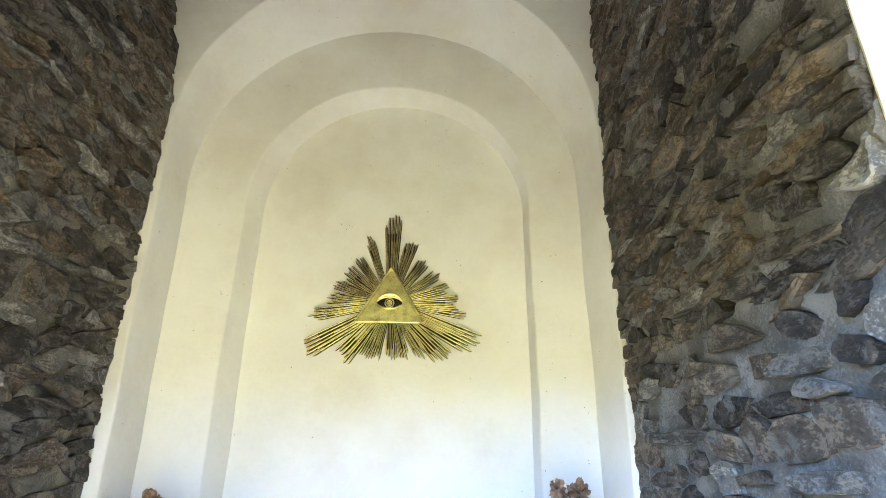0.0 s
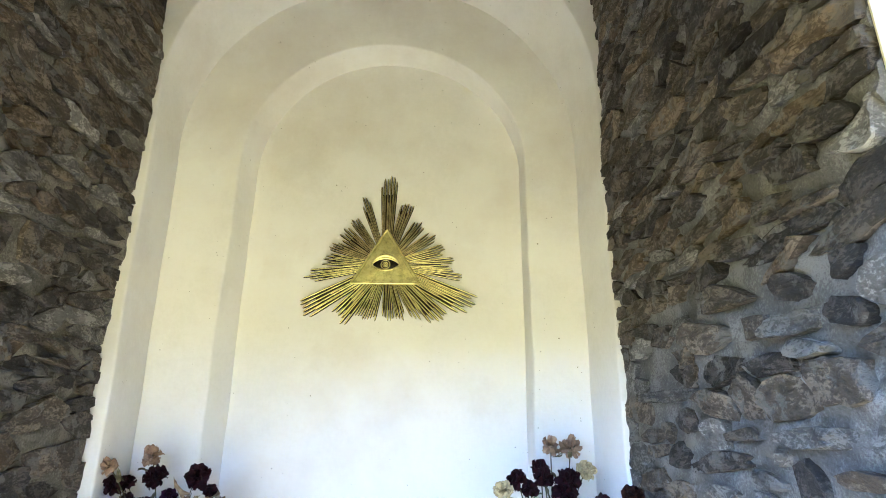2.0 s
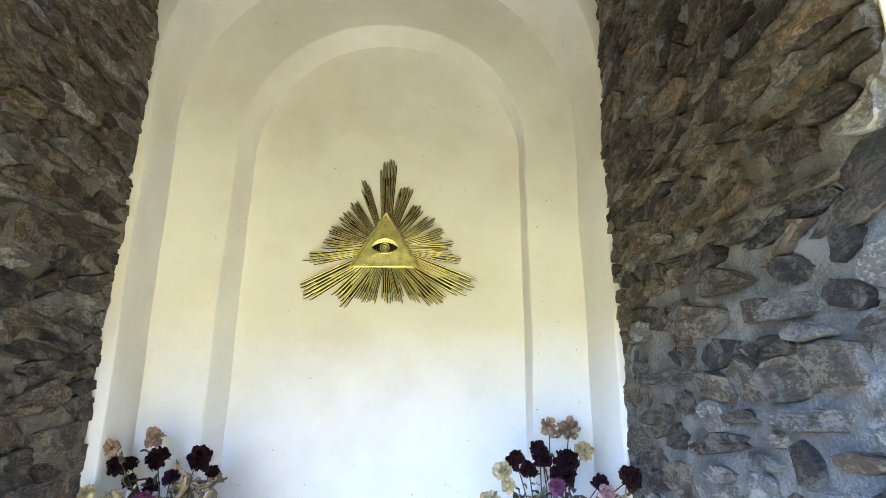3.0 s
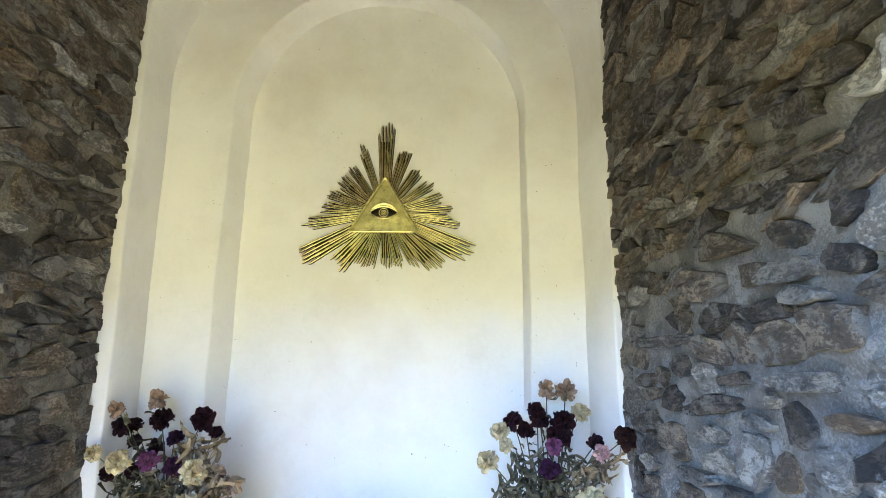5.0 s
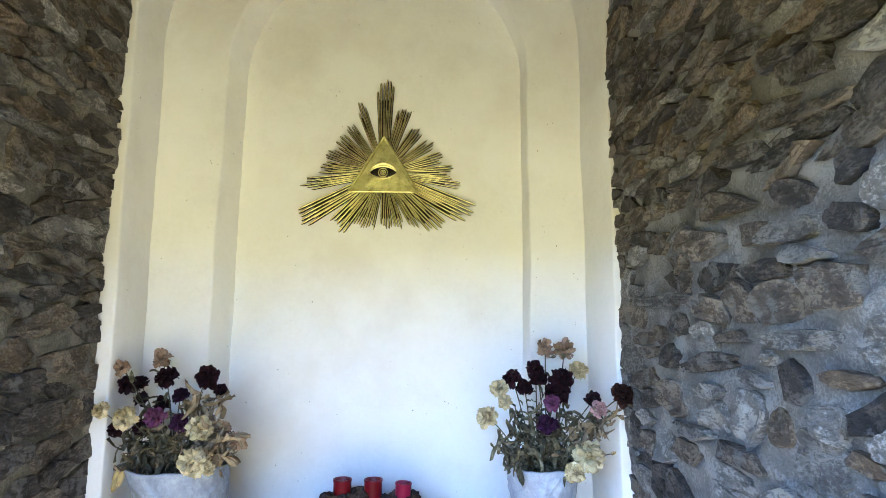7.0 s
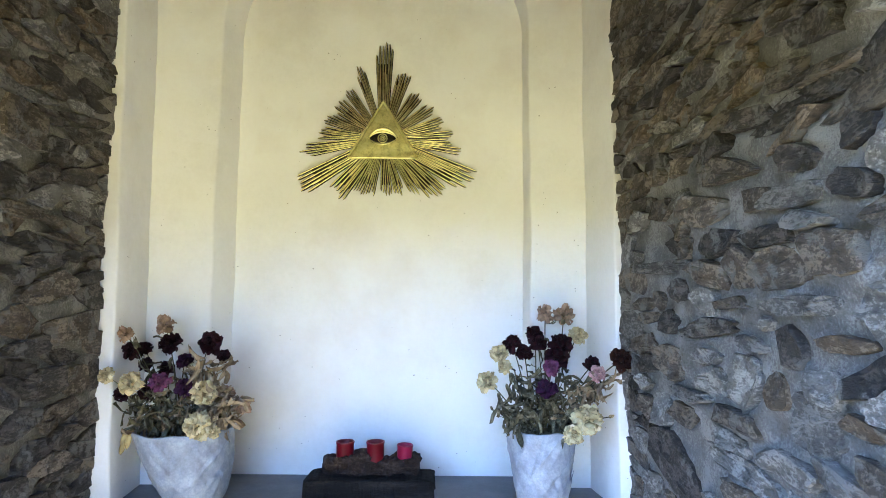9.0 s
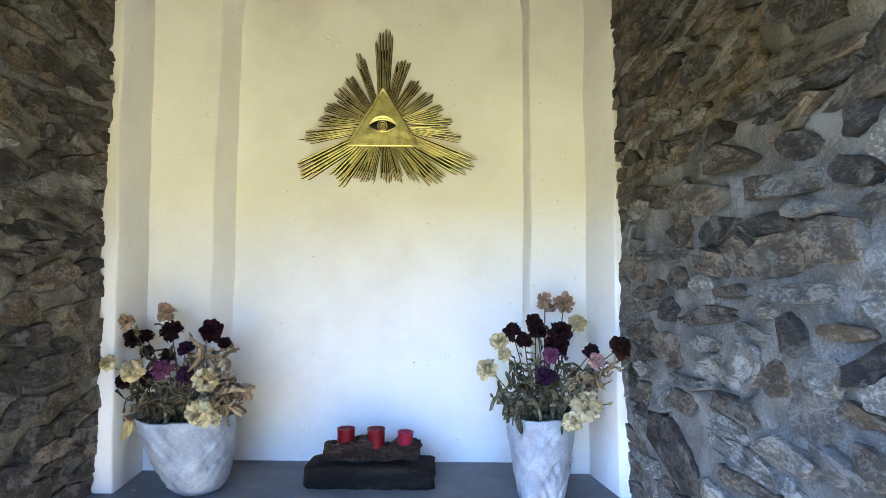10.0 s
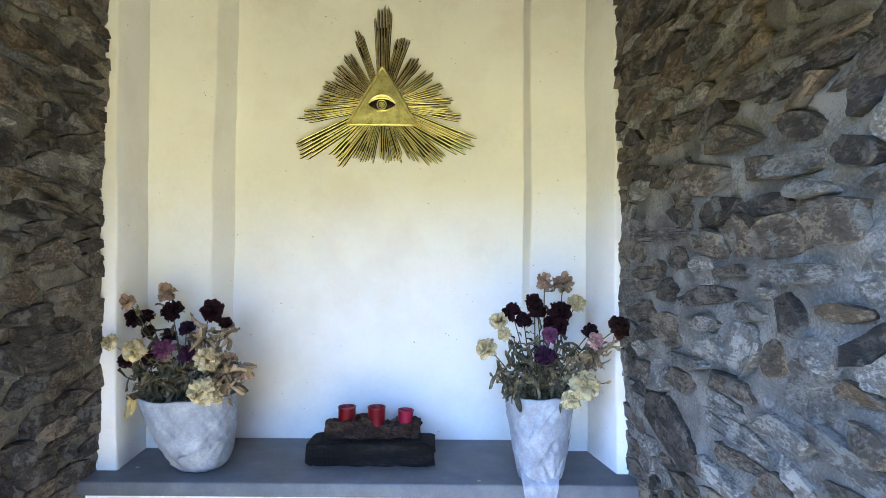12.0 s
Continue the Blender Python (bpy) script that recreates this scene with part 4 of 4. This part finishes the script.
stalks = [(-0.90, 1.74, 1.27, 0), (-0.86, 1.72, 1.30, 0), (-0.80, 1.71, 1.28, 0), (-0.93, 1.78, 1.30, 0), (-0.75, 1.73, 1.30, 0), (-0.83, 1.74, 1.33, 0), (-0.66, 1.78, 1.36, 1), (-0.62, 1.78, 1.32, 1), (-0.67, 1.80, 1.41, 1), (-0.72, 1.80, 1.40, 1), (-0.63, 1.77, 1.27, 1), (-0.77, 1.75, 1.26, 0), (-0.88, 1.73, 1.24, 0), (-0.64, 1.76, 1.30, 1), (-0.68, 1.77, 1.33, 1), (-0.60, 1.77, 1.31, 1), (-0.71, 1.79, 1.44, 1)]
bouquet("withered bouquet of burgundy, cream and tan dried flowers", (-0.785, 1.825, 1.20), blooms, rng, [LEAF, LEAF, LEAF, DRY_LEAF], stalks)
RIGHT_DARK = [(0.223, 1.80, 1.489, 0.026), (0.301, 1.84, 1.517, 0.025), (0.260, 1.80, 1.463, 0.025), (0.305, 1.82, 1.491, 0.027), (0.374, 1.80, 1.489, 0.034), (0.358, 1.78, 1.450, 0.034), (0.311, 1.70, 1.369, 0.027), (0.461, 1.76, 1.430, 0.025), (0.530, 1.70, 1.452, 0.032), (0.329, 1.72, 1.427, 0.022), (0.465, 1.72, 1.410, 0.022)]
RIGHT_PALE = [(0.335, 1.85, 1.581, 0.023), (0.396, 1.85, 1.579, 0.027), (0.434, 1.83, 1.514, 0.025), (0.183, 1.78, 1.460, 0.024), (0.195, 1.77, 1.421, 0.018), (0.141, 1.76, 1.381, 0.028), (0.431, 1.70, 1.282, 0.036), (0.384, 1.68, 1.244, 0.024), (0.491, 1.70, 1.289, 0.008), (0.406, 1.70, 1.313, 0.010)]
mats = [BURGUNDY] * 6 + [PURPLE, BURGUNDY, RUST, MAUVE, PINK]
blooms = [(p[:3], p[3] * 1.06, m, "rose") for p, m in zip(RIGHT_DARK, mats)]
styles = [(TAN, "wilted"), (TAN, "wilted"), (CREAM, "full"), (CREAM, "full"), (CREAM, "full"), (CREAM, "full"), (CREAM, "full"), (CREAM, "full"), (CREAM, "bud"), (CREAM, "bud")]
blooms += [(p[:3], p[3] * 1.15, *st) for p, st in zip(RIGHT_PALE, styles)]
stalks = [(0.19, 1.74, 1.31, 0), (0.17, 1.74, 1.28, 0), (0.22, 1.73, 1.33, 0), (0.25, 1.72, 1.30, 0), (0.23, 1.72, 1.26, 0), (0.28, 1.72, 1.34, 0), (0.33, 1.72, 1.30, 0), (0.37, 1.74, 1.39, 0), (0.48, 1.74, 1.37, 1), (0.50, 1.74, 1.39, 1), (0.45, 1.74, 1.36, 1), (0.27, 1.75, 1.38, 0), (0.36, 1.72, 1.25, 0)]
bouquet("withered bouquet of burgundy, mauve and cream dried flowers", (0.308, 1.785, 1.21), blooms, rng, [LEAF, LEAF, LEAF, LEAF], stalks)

# one yellowed leaf that hangs over the rim of the pot, petals fallen on the slab
bm = bmesh.new()
for dx, dz, size in ((0, 0, 0.06), (0.010, -0.015, 0.055), (-0.006, -0.035, 0.05)):
    petal(bm, Vector((dx, 0, dz)), Vector((-0.25, -0.2, -1)).normalized(), Vector((0.9, 0.3, 0)).normalized(), size, 0.018, 0.4, 0.5, rng)
hanging = tagged(part("hanging_leaf", bm, YELLOW_LEAF), "yellowed dry leaf hanging over the rim of a wrapped pot", "leaf")
hanging.location = (-0.925, 1.765, 1.235)
for x, y, mat, size in ((0.115, 1.711, CREAM, 0.012), (-0.93, 1.80, CREAM, 0.012), (-0.317, 1.76, DRY_LEAF, 0.008), (0.02, 1.75, DRY_LEAF, 0.007)):
    bm = bmesh.new()
    petal(bm, Vector((0, 0, 0.002)), Vector((1, 0.3, 0)).normalized(), Vector((-0.3, 1, 0)).normalized(), size, size * 0.6, 0.1, 0.15, rng)
    fallen = tagged(part("fallen_petal", bm, mat), "small dry petal fallen on the slate slab", "petal", "fallen petals")
    fallen.location = (x, y, SHELF_Z)

# iron spike in the stone wall
IRON = material("rusty_iron", [(0.02, 0.016, 0.014), (0.06, 0.045, 0.035)], 40, 0.7, 0.6, 0.3, 120)
bm = bmesh.new()
tube(bm, [(0.03, 0.01, 0.005), (0.0, 0.0, 0.0), (-0.03, -0.02, -0.006), (-0.055, -0.038, -0.012)], lambda f: 0.004 - 0.002 * f, 8)
spike = tagged(part("iron_spike", bm, IRON), "short rusty iron spike driven into the stone wall", "nail")
spike.location = (0.548, 1.12, 2.395)

# hairline crack in the plaster over the altar
CRACK = material("crack_shadow", [(0.12, 0.10, 0.09), (0.25, 0.22, 0.19)], 60, 0.95, 0, 0.2, 150)
bm = bmesh.new()
tube(bm, [(-0.25 + 0.007 * i, BACK_Y - 0.0005, 1.316 + wobble((i * 0.8, 3, 1), 1.1, 0.006)) for i in range(11)], lambda f: 0.0004 + 0.0008 * math.sin(math.pi * f), 6)
tagged(part("trim_crack", bm, CRACK), kind="structure")
